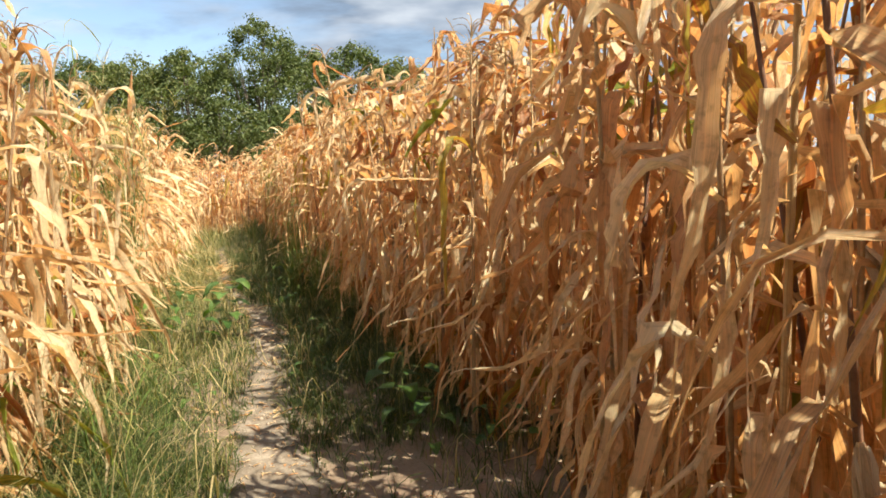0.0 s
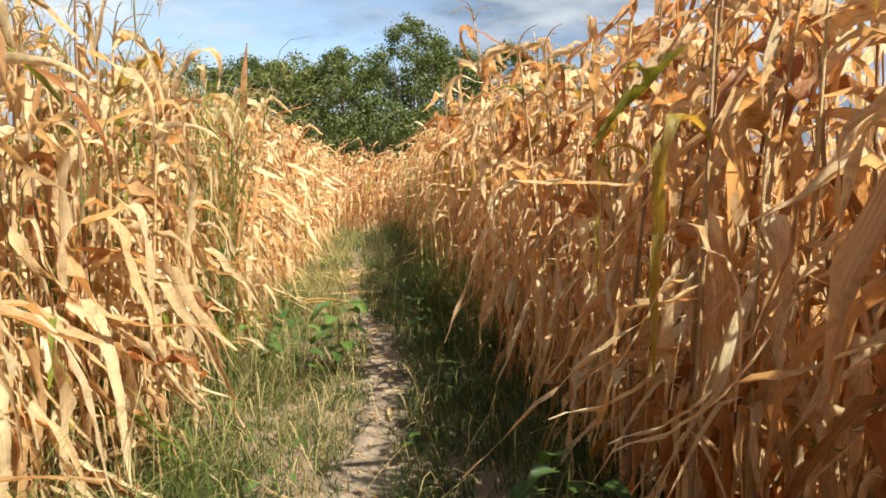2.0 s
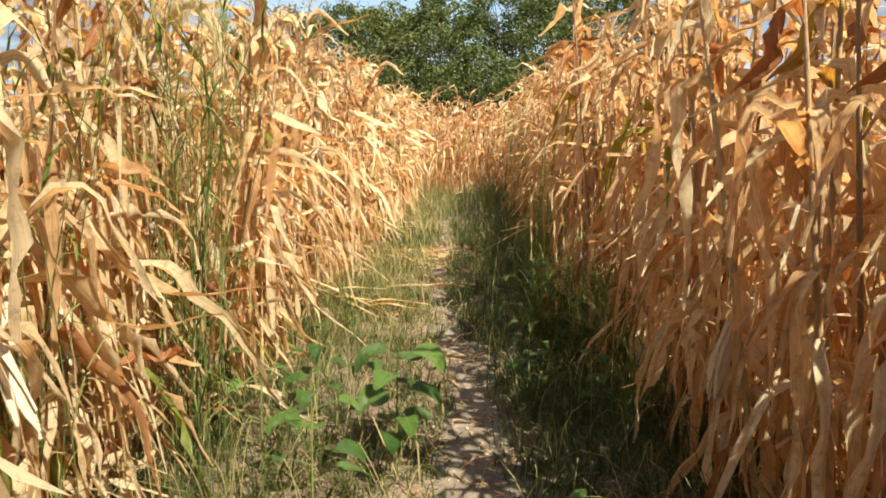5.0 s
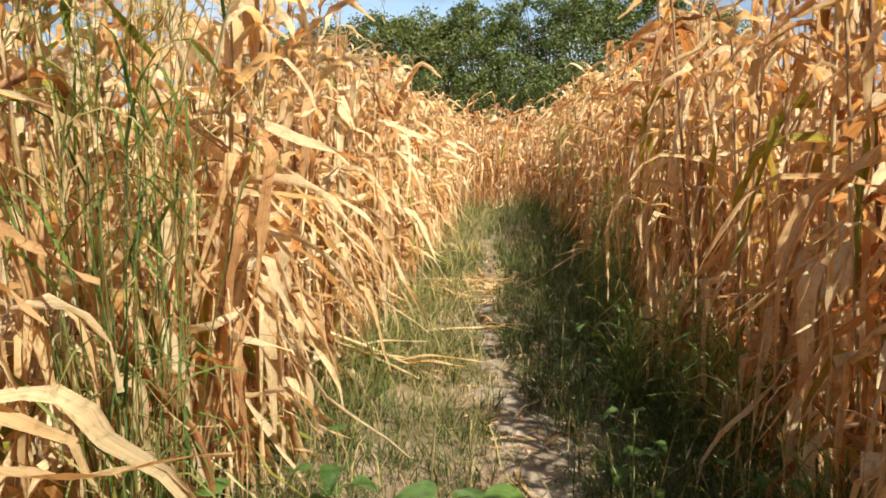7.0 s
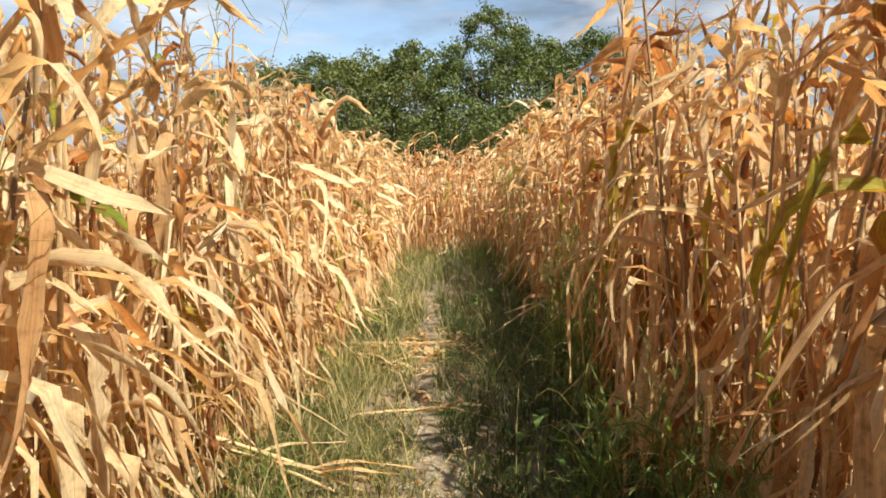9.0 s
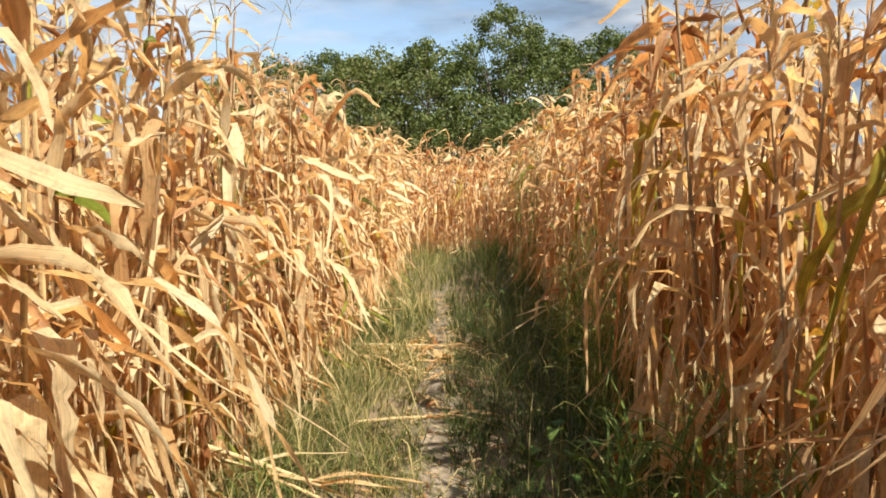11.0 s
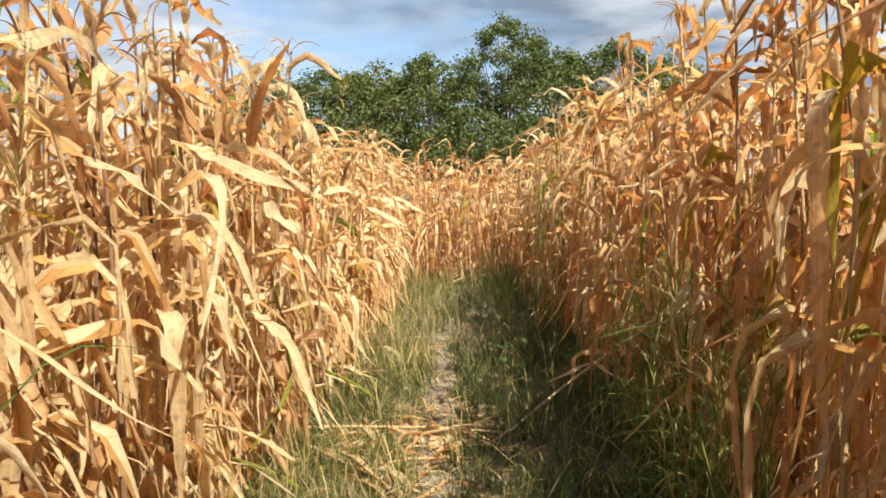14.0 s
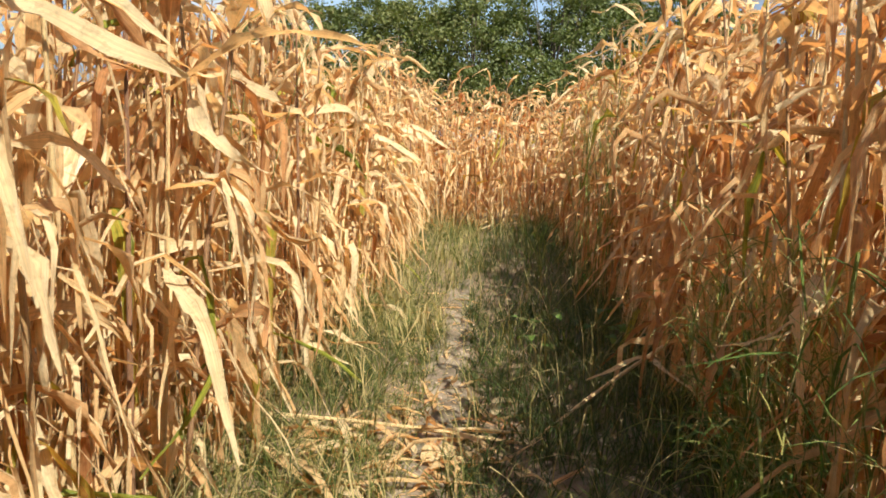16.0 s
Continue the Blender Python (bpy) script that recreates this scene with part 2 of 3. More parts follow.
def ribbon(origin, azimuth, length, width, rise, droop, start, end, tint, segments=10, twist=0.0, curl=0.0,
           fold=0.25, wave=0.0, across=3, swing=0.0, tip=0.55, neck=0.25, jag=0.0, wobble=0.0, crumple=0.0, snap=0.0):
    """A long leaf: it rises at an angle, bends over between start and end, and hangs; degrees."""
    s = np.linspace(0, 1, segments + 1)
    k = np.clip((s - start) / max(end - start, 1e-3), 0, 1)
    k = k * k * (3 - 2 * k)
    pitch = np.radians(rise + (droop - rise) * k + curl * np.clip(s - end, 0, 1) * np.sin(6 * s))
    az = azimuth + np.radians(swing) * s
    if wobble:
        pitch = pitch + np.radians(np.cumsum(RNG.normal(0, wobble, segments + 1)) * 0.6 + RNG.normal(0, wobble, segments + 1)) * np.clip(s * 5, 0, 1)
        az = az + np.radians(np.cumsum(RNG.normal(0, wobble * 1.4, segments + 1)))
    if snap:
        for i in RNG.integers(2, segments, 2):
            pitch[i:] += np.radians(RNG.normal(0, snap))
            az[i:] += np.radians(RNG.normal(0, snap * 1.6))
        pitch = np.clip(pitch, -1.62, 1.55)
    d = np.stack([np.cos(pitch) * np.cos(az), np.cos(pitch) * np.sin(az), np.sin(pitch)], 1)
    c = np.concatenate([[np.zeros(3)], np.cumsum((d[:-1] + d[1:]) / 2 * length / segments, 0)]) + origin
    side = np.stack([-np.sin(az), np.cos(az), np.zeros_like(az)], 1)
    up = np.cross(d, side)
    r = np.radians(twist) * s
    side, up = side * np.cos(r)[:, None] + up * np.sin(r)[:, None], up * np.cos(r)[:, None] - side * np.sin(r)[:, None]
    w = width / 2 * np.clip(neck + s / 0.22, 0, 1) * np.clip(1 - s, 0.02, 1) ** tip
    if jag:
        w = w * (1 + jag * RNG.uniform(-1, 1, segments + 1))
    verts, att = [], []
    us = np.linspace(-1, 1, across)
    ph = RNG.uniform(0, 6.28, 2)
    for u in us:
        lift = fold * w * abs(u) + (wave * np.sin(s * 21 * length + ph[int(u > 0)]) * abs(u) * np.clip(s * 4, 0, 1) if wave else 0)
        if crumple:
            lift = lift + RNG.normal(0, crumple, segments + 1) * w * (abs(u) + 0.3)
        verts.append(c + side * (w * u * math.sqrt(max(0.05, 1 - min(fold, 0.95) ** 2 * 0.5)))[:, None] + up * lift[:, None])
        att.append(np.stack([np.full_like(s, tint), s * length, np.full_like(s, u)], 1))
    verts, att = np.concatenate(verts), np.concatenate(att)
    n = segments + 1
    f = [(j * n + i, (j + 1) * n + i, (j + 1) * n + i + 1, j * n + i + 1) for j in range(across - 1) for i in range(segments)]
    return verts, f, att


def tube(points, radii, tint, sides=6):
    """A rod through points."""
    p = np.asarray(points, float)
    n = len(p)
    verts, att = [], []
    for i in range(n):
        d = p[min(i + 1, n - 1)] - p[max(i - 1, 0)]
        d = d / (np.linalg.norm(d) + 1e-9)
        a = np.cross(d, (0.31, 0.95, 0.05))
        a /= np.linalg.norm(a)
        b = np.cross(d, a)
        for k in range(sides):
            g = 2 * math.pi * k / sides
            verts.append(p[i] + (a * math.cos(g) + b * math.sin(g)) * radii[i])
            att.append((tint, i * 0.15, math.cos(g)))
    f = [(i * sides + k, i * sides + (k + 1) % sides, (i + 1) * sides + (k + 1) % sides, (i + 1) * sides + k)
         for i in range(n - 1) for k in range(sides)]
    return verts, f, att


# ------------------------------------------------------------------ plan
def ground_height(x, y):
    return 0.022 * noise.noise((x * 0.9, y * 0.9, 3.1)) + 0.012 * noise.noise((x * 3.7, y * 3.7, 8.2))


def lane(y):
    """The middle of the trodden path."""
    return float(np.interp(y, (-4, 0, 2, 3.9, 5.1, 5.9, 6.8, 7.6, 8.4, 9.4, 10.4, 11.4, 12.2, 13, 16.3, 19, 22), (-0.15, 0.0, 0.1, 0.15, 0.2, 0.29, 0.33, 0.32, 0.26, 0.14, 0.0, -0.03, -0.08, -0.05, -0.14, -0.1, -0.3)))


def left_edge(y):
    """The first row of stalks on the west side."""
    return float(np.interp(y, (-4, 3, 5, 8, 11, 14, 18, 22), (-1.05, -1.0, -0.98, -1.02, -0.95, -0.92, -0.98, -1.05)))


def right_edge(y):
    """The first row of stalks on the east side."""
    return float(np.interp(y, (-4, 1.6, 2.3, 2.9, 3.6, 4.1, 5.5, 7, 8, 9.5, 11, 12.5, 14, 19, 22), (1.36, 1.3, 1.4, 1.62, 1.58, 1.5, 1.42, 1.42, 1.32, 1.24, 1.25, 1.32, 1.34, 1.2, 1.2)))


FIELD_END = 20.6


# ------------------------------------------------------------------ ground
def spread(lo, hi, fine, reach):
    mid = list(np.arange(lo, hi + 1e-6, fine))
    out_, gap, v = [], fine, 0.0
    while v < reach:
        gap *= 1.5
        v += gap
        out_.append(v)
    return np.array([lo - q for q in reversed(out_)] + mid + [hi + q for q in out_])


def build_ground():
    xs, ys = spread(-2.4, 2.6, 0.12, 900), spread(-3, 23, 0.16, 900)
    v = [(x, y, ground_height(x, y) if abs(x) < 9 and -12 < y < 34 else 0.0) for y in ys for x in xs]
    n = len(xs)
    f = [(j * n + i, j * n + i + 1, (j + 1) * n + i + 1, (j + 1) * n + i) for j in range(len(ys) - 1) for i in range(n - 1)]
    s = Shape()
    s.put(v, f, np.zeros((len(v), 3)))
    return tagged(new("ground", mesh_of("ground", [s], [SOIL])), "bare brown field soil under the maize", "soil", kind="structure")


def build_path():
    rows, v, n = np.arange(-3.5, 16.6, 0.07), [], 13
    for y in rows:
        wide = 0.225 + 0.09 * max(0, 1 - abs(y - 3.2) / 1.6) - 0.03 * min(1, max(0, y - 8)) - 0.05 * min(1, max(0, y - 11.5)) - 0.05 * max(0, (y - 14.5) / 2)
        l = wide * (1 + 0.5 * noise.noise((y * 1.7, 1.3, 0)) + 0.45 * noise.noise((y * 6.1, 4.3, 0)) + 0.25 * noise.noise((y * 14, 2.3, 0)))
        r = wide * (1 + 0.5 * noise.noise((y * 1.7, 7.3, 0)) + 0.45 * noise.noise((y * 6.1, 9.3, 0)) + 0.25 * noise.noise((y * 14, 5.3, 0)))
        for i in range(n):
            u = i / (n - 1) * 2 - 1
            x = lane(y) + (l if u < 0 else r) * u
            z = ground_height(x, y) + 0.016 - 0.030 * abs(u) ** 6 - 0.006 * (1 - u * u)
            z += 0.012 * noise.noise((x * 9, y * 9, 2.2)) + 0.006 * noise.noise((x * 24, y * 24, 5.2))
            v.append((x, y, z))
    f = [(j * n + i, j * n + i + 1, (j + 1) * n + i + 1, (j + 1) * n + i) for j in range(len(rows) - 1) for i in range(n - 1)]
    s = Shape()
    s.put(v, f, np.zeros((len(v), 3)))
    return tagged(new("path", mesh_of("path", [s], [TRODDEN])), "narrow trodden footpath of dry pale-brown earth", "path", kind="structure")


# ------------------------------------------------------------------ maize
# leaf tint, west sunlight and east shade coloured in, and how many hang straight; 0 is beyond
SUN_TONE = {-1: 0.80, 1: 0.67, 0: 0.72}
HANG = {-1: 0.42, 1: 0.68, 0: 0.55}


def corn_leaf(z, level, azimuth, lean, segments=11, across=3, side=0):
    """One dry leaf; level runs from 0 at the foot to 1 at the top of the plant."""
    s = Shape()
    tint = float(np.clip(RNG.normal(SUN_TONE[side], 0.28), 0.18, 1.0))
    if RNG.random() < 0.04:
        tint = uni(0.0, 0.12)
    hang = HANG[side]
    length = uni(0.40, 0.84) * (0.85 + 0.3 * math.sin(math.pi * min(1, level + 0.15)))
    width = uni(0.026, 0.078) * (1.15 if side > 0 else 0.95) if segments > 10 else uni(0.024, 0.072)
    swing, wobble = uni(-60, 60), uni(4, 11)
    r = RNG.random()
    if level > 0.74 and r < 0.75:
        # upper leaves: upright, then arching over or snapped
        length *= uni(0.5, 0.9)
        a = uni(0.05, 0.4)
        rise, droop, b = uni(30, 84), uni(-88, 0), a + (uni(0.08, 0.2) if r < 0.4 else uni(0.3, 0.6))
    elif r < hang:
        # folded close to the stalk and hanging
        a = uni(0.02, 0.16)
        length *= uni(1.0, 1.25)
        rise, droop, b = uni(-20, 72), -90 + abs(RNG.normal(0, 11)), a + uni(0.05, 0.14)
        wobble *= 0.7
    elif r < hang + 0.16:
        # arching out, then hanging
        rise, droop, a, b = uni(20, 65), uni(-88, -60), uni(0.1, 0.3), uni(0.35, 0.6)
    elif r < 0.92:
        # stiff and slanting across its neighbours
        a = uni(0.1, 0.5)
        length *= uni(0.6, 0.95)
        rise, droop, b = uni(-60, 20), uni(-84, -38), a + uni(0.2, 0.6)
        wobble *= 1.2
    else:
        a = uni(0.3, 0.6)
        rise, droop, b = uni(-35, 45), uni(-88, -40), a + uni(0.05, 0.2)
    s.put(*ribbon((lean[0] * z, lean[1] * z, z), azimuth, length, width, rise, droop, a, b, tint, segments,
                  uni(-200, 200), uni(-60, 60), uni(0.15, 1.4), uni(0.002, 0.012), across, swing, uni(0.35, 1.05), 0.3, 0.3, wobble, 0.4,
                  13))
    return s


def corn_shreds(height, lean, count, segments):
    """Thin torn strips of leaf hanging round the lower stalk."""
    s = Shape()
    for _ in range(count):
        z = uni(0.3, 0.62 * height)
        az, off = uni(0, 6.28), uni(0.0, 0.10)
        s.put(*ribbon((lean[0] * z + math.cos(az) * off, lean[1] * z + math.sin(az) * off, z), az, uni(0.22, min(0.6, z)), uni(0.006, 0.022), uni(-40, 50), -90 + abs(RNG.normal(0, 22)),
                      0.02, uni(0.1, 0.4), uni(0.45, 1.0), segments, uni(-120, 120), 0, 0.3, 0.003, 2, uni(-50, 50), uni(0.2, 0.8), 0.6, 0.2, 8, 0.0, 8))
    return s


def corn_stalk(height, lean, sides=6):
    s = Shape()
    zs = np.linspace(0, height, 13 if sides > 4 else 6)
    bend = uni(-0.03, 0.03)
    pts = [(lean[0] * z + bend * math.sin(z * 2.2), lean[1] * z, z) for z in zs]
    rad = [0.0115 * (1 - 0.62 * z / height) * (1.16 if i % 2 else 0.95) for i, z in enumerate(zs)]
    pts[0] = (0, 0, -0.05)
    s.put(*tube(pts, rad, uni(0.1, 1.0), sides))
    return s


def corn_tassel(height, lean, count=8, segments=5):
    s = Shape()
    top = (lean[0] * height, lean[1] * height, height)
    for i in range(count):
        az = uni(0, 6.28)
        s.put(*ribbon(top, az, uni(0.10, 0.24), 0.009, uni(50, 86), uni(-80, 10), 0.15, uni(0.7, 1.1), uni(0, 1), segments,
                      uni(-90, 90), 0, 0.9, 0.0, 2 if segments < 5 else 3, uni(-30, 30), 0.25, 0.8, 0.3))
    return s


def corn_ear(z, azimuth, lean):
    """A drooping ear wrapped in papery husks."""
    s = Shape()
    rise = uni(-85, -35) if RNG.random() < 0.6 else uni(45, 80)
    d = np.array((math.cos(azimuth) * math.cos(radians(rise)), math.sin(azimuth) * math.cos(radians(rise)), math.sin(radians(rise))))
    o = np.array((lean[0] * z, lean[1] * z, z)) + np.array((math.cos(azimuth), math.sin(azimuth), 0)) * 0.012
    ks = (0, 0.03, 0.08, 0.14, 0.20, 0.245)
    s.put(*tube([o + d * k for k in ks], [0.007, 0.016, 0.022, 0.021, 0.014, 0.004], uni(0.3, 0.9), 9))
    for i in range(5):
        s.put(*ribbon(o + d * 0.01, azimuth + uni(-0.4, 0.4), uni(0.16, 0.27), uni(0.04, 0.06), rise + uni(-8, 14), rise + uni(-14, 10),
                      0.2, 1.0, uni(0.2, 1), 6, uni(-60, 60), 0, 0.5, 0.004, 3, 0, 0.5, 0.6))
    return s


def corn_parts(detail, side=0):
    """The shapes of one plant: stalk, leaves, tassel, ear (or none)."""
    height = uni(1.85, 2.25)
    lean = (uni(-0.09, 0.09), uni(-0.09, 0.09))
    plane = uni(0, 6.28)
    count = (17, 24, 20)[detail]
    leaves = []
    for i in range(count):
        level = i / (count - 1)
        z = 0.14 + (height - 0.20) * level ** 0.92 + uni(-0.03, 0.03)
        leaves.append(corn_leaf(z, level, plane + math.pi * (i % 2) + uni(-0.9, 0.9), lean, (6, 8, 13)[detail], 3, side))
    leaves.append(corn_shreds(height, lean, (7, 14, 14)[detail], (3, 5, 6)[detail]))
    ear = corn_ear(uni(0.75, 1.15), plane + uni(-1, 1), lean) if RNG.random() < (0.2, 0.45, 0.5)[detail] else None
    return corn_stalk(height, lean, (4, 5, 7)[detail]), leaves, corn_tassel(height - 0.02, lean, (4, 5, 6)[detail], (3, 5, 6)[detail]), ear


CORN_LABEL = "dry golden-brown maize plant with drooping papery leaves"


def corn_thing(detail, side):
    """A plant as a thing with its parts."""
    stalk, leaves, tassel, ear = corn_parts(detail, side)
    root = tagged(new("corn_plant"), CORN_LABEL, "maize plant", "maize along the path")
    parts = [("stalk", [stalk], STALK), ("tassel", [tassel], TASSEL)]
    if ear:
        parts.append(("ear", [ear], HUSK))
    if detail > 1:
        parts += [("leaf", [l], DRY_LEAF) for l in leaves[:-1]] + [("leaf_shreds", [leaves[-1]], DRY_LEAF)]
    else:
        whole = Shape()
        for l in leaves:
            whole.join(l)
        parts.append(("foliage", [whole], DRY_LEAF))
    for name, shapes, mat in parts:
        o = new(name, mesh_of(name, shapes, [mat]))
        o.parent = root
        if name == "leaf_shreds":
            tagged(o, kind="stuff")
    return root


def near_stretch(y):
    return 1.4 < y < 7.2


def plant_pose(x, y):
    """Where a plant stands; it grows lower further on."""
    lean = 11 if RNG.random() < 0.12 else 5
    size = (float(np.interp(y, (8.0, 9.4, 12.5, 14.5), (1.0, 1.03, 1.03, 0.95))) if x < 0 else float(np.interp(y, (5, 8), (1.15, 1.06)))) * uni(0.93, 1.05)
    if x > 0 and x > right_edge(y) + 0.18:
        size *= 1.03
    if y > FIELD_END - 0.5:
        size = uni(0.93, 1.05)
    return pose(x, y, ground_height(x, y), uni(-lean, lean), uni(-lean, lean), uni(0, 360)), size


def build_corn():
    for side in (-1, 1):
        pools = {grade: [corn_thing(grade, side) for _ in range(8)] for grade in (1, 2)}
        unused = {grade: list(pools[grade]) for grade in (1, 2)}
        y = -2.0
        while y < FIELD_END:
            x = (left_edge(y) if side < 0 else right_edge(y)) + uni(-0.07, 0.07)
            grade = 2 if near_stretch(y) else 1
            m, size = plant_pose(x, y)
            if unused[grade]:
                o = unused[grade].pop()
                o.matrix_basis = m
            else:
                o = copy_thing(pools[grade][int(RNG.integers(8))], m)
            o.scale = (size, size, size)
            y += uni(0.15, 0.20)
    # the rows behind, which nobody could count
    for name, spots, label, side in (
            ("maize_field_beyond", far_spots(), "far rows of dry golden maize over the wide field", 0),
            ("maize_field_west", field_spots(-1), "dense rows of dry golden maize west of the path", -1),
            ("maize_field_east", field_spots(1), "dense rows of dry maize east of the path, tinted darker for shade", 1),
            ("maize_field_north", field_spots(0), "dry maize standing across the end of the path", 0)):
        kinds = row_kinds(side)
        shapes = (Shape(), Shape(), Shape())
        for x, y, grade in spots:
            m, size = plant_pose(x, y)
            m = m @ Matrix.Scale(size, 4)
            for s, o in zip(shapes, kinds[grade][int(RNG.integers(12))]):
                s.join(o, m)
        tagged(new(name, mesh_of(name, shapes, [STALK, DRY_LEAF, TASSEL])), label, "maize field", kind="stuff")


def row_kinds(side):
    """Twelve plants in each of three grades of detail."""
    kinds = []
    for grade in range(2):
        kinds.append([])
        for _ in range(12):
            stalk, leaves, tassel, ear = corn_parts(0, side)
            leaf = Shape()
            for l in leaves:
                leaf.join(halved(l, 6) if grade and l is not leaves[-1] else l)
            if ear and not grade:
                tassel.join(ear)
            kinds[grade].append((stalk, leaf, tassel))
    kinds.append([sparse_plant() for _ in range(12)])
    return kinds


def halved(leaf, segments):
    """The same leaf as a flat strip with fewer faces, for the rows behind."""
    v, f, a = leaf.arrays()
    n = segments + 1
    keep = np.array([j * n + i for j in (0, 2) for i in range(n)])
    s = Shape()
    mid = np.tile(v[n:2 * n], (2, 1))
    s.put(mid + (v[keep] - mid) * 1.5, [(i, n + i, n + i + 1, i + 1) for i in range(segments)], a[keep])
    return s


def sparse_plant():
    """A maize plant of few strips, for the far rows of the field."""
    stalk, leaf, tassel = Shape(), Shape(), Shape()
    stalk.put(*tube([(0, 0, -0.05), (0, 0, 1.1), (0, 0, 2.0)], [0.012, 0.01, 0.005], 0.6, 3))
    for i in range(6):
        leaf.put(*ribbon((0, 0, 0.4 + 0.27 * i), uni(0, 6.28), uni(0.5, 0.8), 0.11, uni(30, 70), uni(-85, -20), 0.1, uni(0.4, 0.8), uni(0.3, 1), 3,
                         uni(-90, 90), 0, 0.3, 0, 2, 0, 0.7))
    for i in range(3):
        tassel.put(*ribbon((0, 0, 1.95), uni(0, 6.28), 0.25, 0.02, 80, uni(-20, 50), 0.2, 1, 0.7, 2, 0, 0, 0, 0, 2))
    return stalk, leaf, tassel


def far_spots():
    spots = []
    for x in np.arange(-12.3, 12.6, 0.75):
        for y in np.arange(-6.0, 31.0, 0.6):
            if abs(x) < 4.2 and y < FIELD_END + 2.6 or abs(x) < 8.2 and FIELD_END - 0.5 < y < FIELD_END + 2.6:
                continue
            spots.append((x + uni(-0.12, 0.12), y + uni(-0.15, 0.15), 2))
    return spots


def field_spots(side):
    spots = []
    if side:
        for row in range(1, 8):
            y = -2.2
            while y < FIELD_END:
                edge = left_edge(y) if side < 0 else right_edge(y)
                spots.append((edge + side * ((0.33 if side < 0 else 0.27) * row if row < 4 else 1.0 + 0.6 * (row - 3)) + uni(-0.1, 0.1), y, int(row > 1) + int(row > 4)))
                y += uni(0.15, 0.21) * (1.25 if side > 0 else 1.0) if row < 3 else uni(0.28, 0.44)
    else:
        for row in range(7):
            x = -8.0
            while x < 9:
                bow = 0.25 * math.sin(x * 0.9)
                spots.append((x + uni(-0.1, 0.1), FIELD_END + bow + 0.35 * row + uni(-0.1, 0.1), int(row > 2 or abs(x) > 1.9) + int(abs(x) > 2.6)))
                x += uni(0.17, 0.27) if row < 4 else uni(0.25, 0.45)
        for row in range(5):
            x = -2.2
            while x < 2.4:
                spots.append((x + uni(-0.1, 0.1), -2.4 - 0.4 * row + uni(-0.1, 0.1), 1))
                x += uni(0.16, 0.26)
    return spots


# ------------------------------------------------------------------ grass on the verges
def verge(name, side, tufts, label):
    """Tangled grass in tufts between the path and the maize."""
    s = Shape()
    for _ in range(tufts):
        y = uni(-1.2, FIELD_END + 0.3) if RNG.random() < 0.4 else uni(1.8, 15.5)
        edge = left_edge(y) if side < 0 else right_edge(y)
        half = 0.12 + 0.1 * max(0, 1 - abs(y - 3.2) / 1.6) + 0.05 * noise.noise((y * 1.3, 3.0 * side, 0))
        if y > 9:
            half -= 0.05
        if y > 16.0:
            half = -0.05
        inner = lane(y) + side * half
        u = RNG.random()
        x0 = inner + (edge + side * 0.12 - inner) * u
        patch = noise.noise((x0 * 1.7, y * 1.7, 11.0 + side)) * 0.5 + 0.5
        if RNG.random() > 0.72 + 1.0 * patch:
            continue
        if side > 0 and y < 3.9 and RNG.random() < 0.75:
            continue
        tall = (0.08 + 0.24 * patch) * (0.5 + 0.8 * u)
        if side < 0 and 2.2 < y < 4.2 and u > 0.3:
            tall *= 1.9
        if side > 0 and y > 4.5:
            tall *= 1.3
        if y > 14.5:
            tall *= 1.0 + 0.25 * min(3, y - 14.5)
        dry = noise.noise((x0 * 0.9, y * 0.9, 21.0)) * 0.5 + 0.5
        # the lower tint on the east side paints in the maize's shade
        mid = (0.10 if y < 8 else 0.26) + 0.46 * dry if side < 0 else 0.18 + 0.28 * dry
        for _ in range(int(RNG.integers(6, 10))):
            x, yy = x0 + RNG.normal(0, 0.028), y + RNG.normal(0, 0.028)
            tint = float(np.clip(RNG.normal(mid, 0.22), 0, 1))
            s.put(*ribbon((x, yy, ground_height(x, yy) - 0.01), uni(0, 6.28), tall * uni(0.7, 2.0), uni(0.003, 0.010), uni(45, 88), uni(-70, 40),
                          uni(0.05, 0.4), uni(0.6, 1.2), tint, 3 if y < 11 else 2, uni(-80, 80), 0, 0.0, 0.0, 2, uni(-60, 60), 0.7, 0.7, 0.0, 5))
        if RNG.random() < (0.10 if side < 0 else 0.06):
            s.put(*ribbon((x0, y, ground_height(x0, y)), uni(0, 6.28), uni(0.35, 0.8), uni(0.004, 0.009), uni(45, 80), uni(-75, -20), uni(0.3, 0.5), uni(0.52, 0.6),
                          uni(0.85, 1), 7, 0, 0, 0.3, 0, 2, uni(-30, 30), 0.2, 0.8, 0.0, 3))
        if RNG.random() < (0.3 if side < 0 else 0.14):
            s.put(*ribbon((x0, y, ground_height(x0, y)), uni(0, 6.28), tall * uni(1.6, 2.8), 0.004, uni(55, 88), uni(-20, 70), 0.4, 1.0,
                          uni(0.8, 1), 5, 0, 0, 0, 0, 2, uni(-30, 30), 0.1, 0.8))
    return tagged(new(name, mesh_of(name, [s], [GRASS])), label, "grass", kind="stuff")


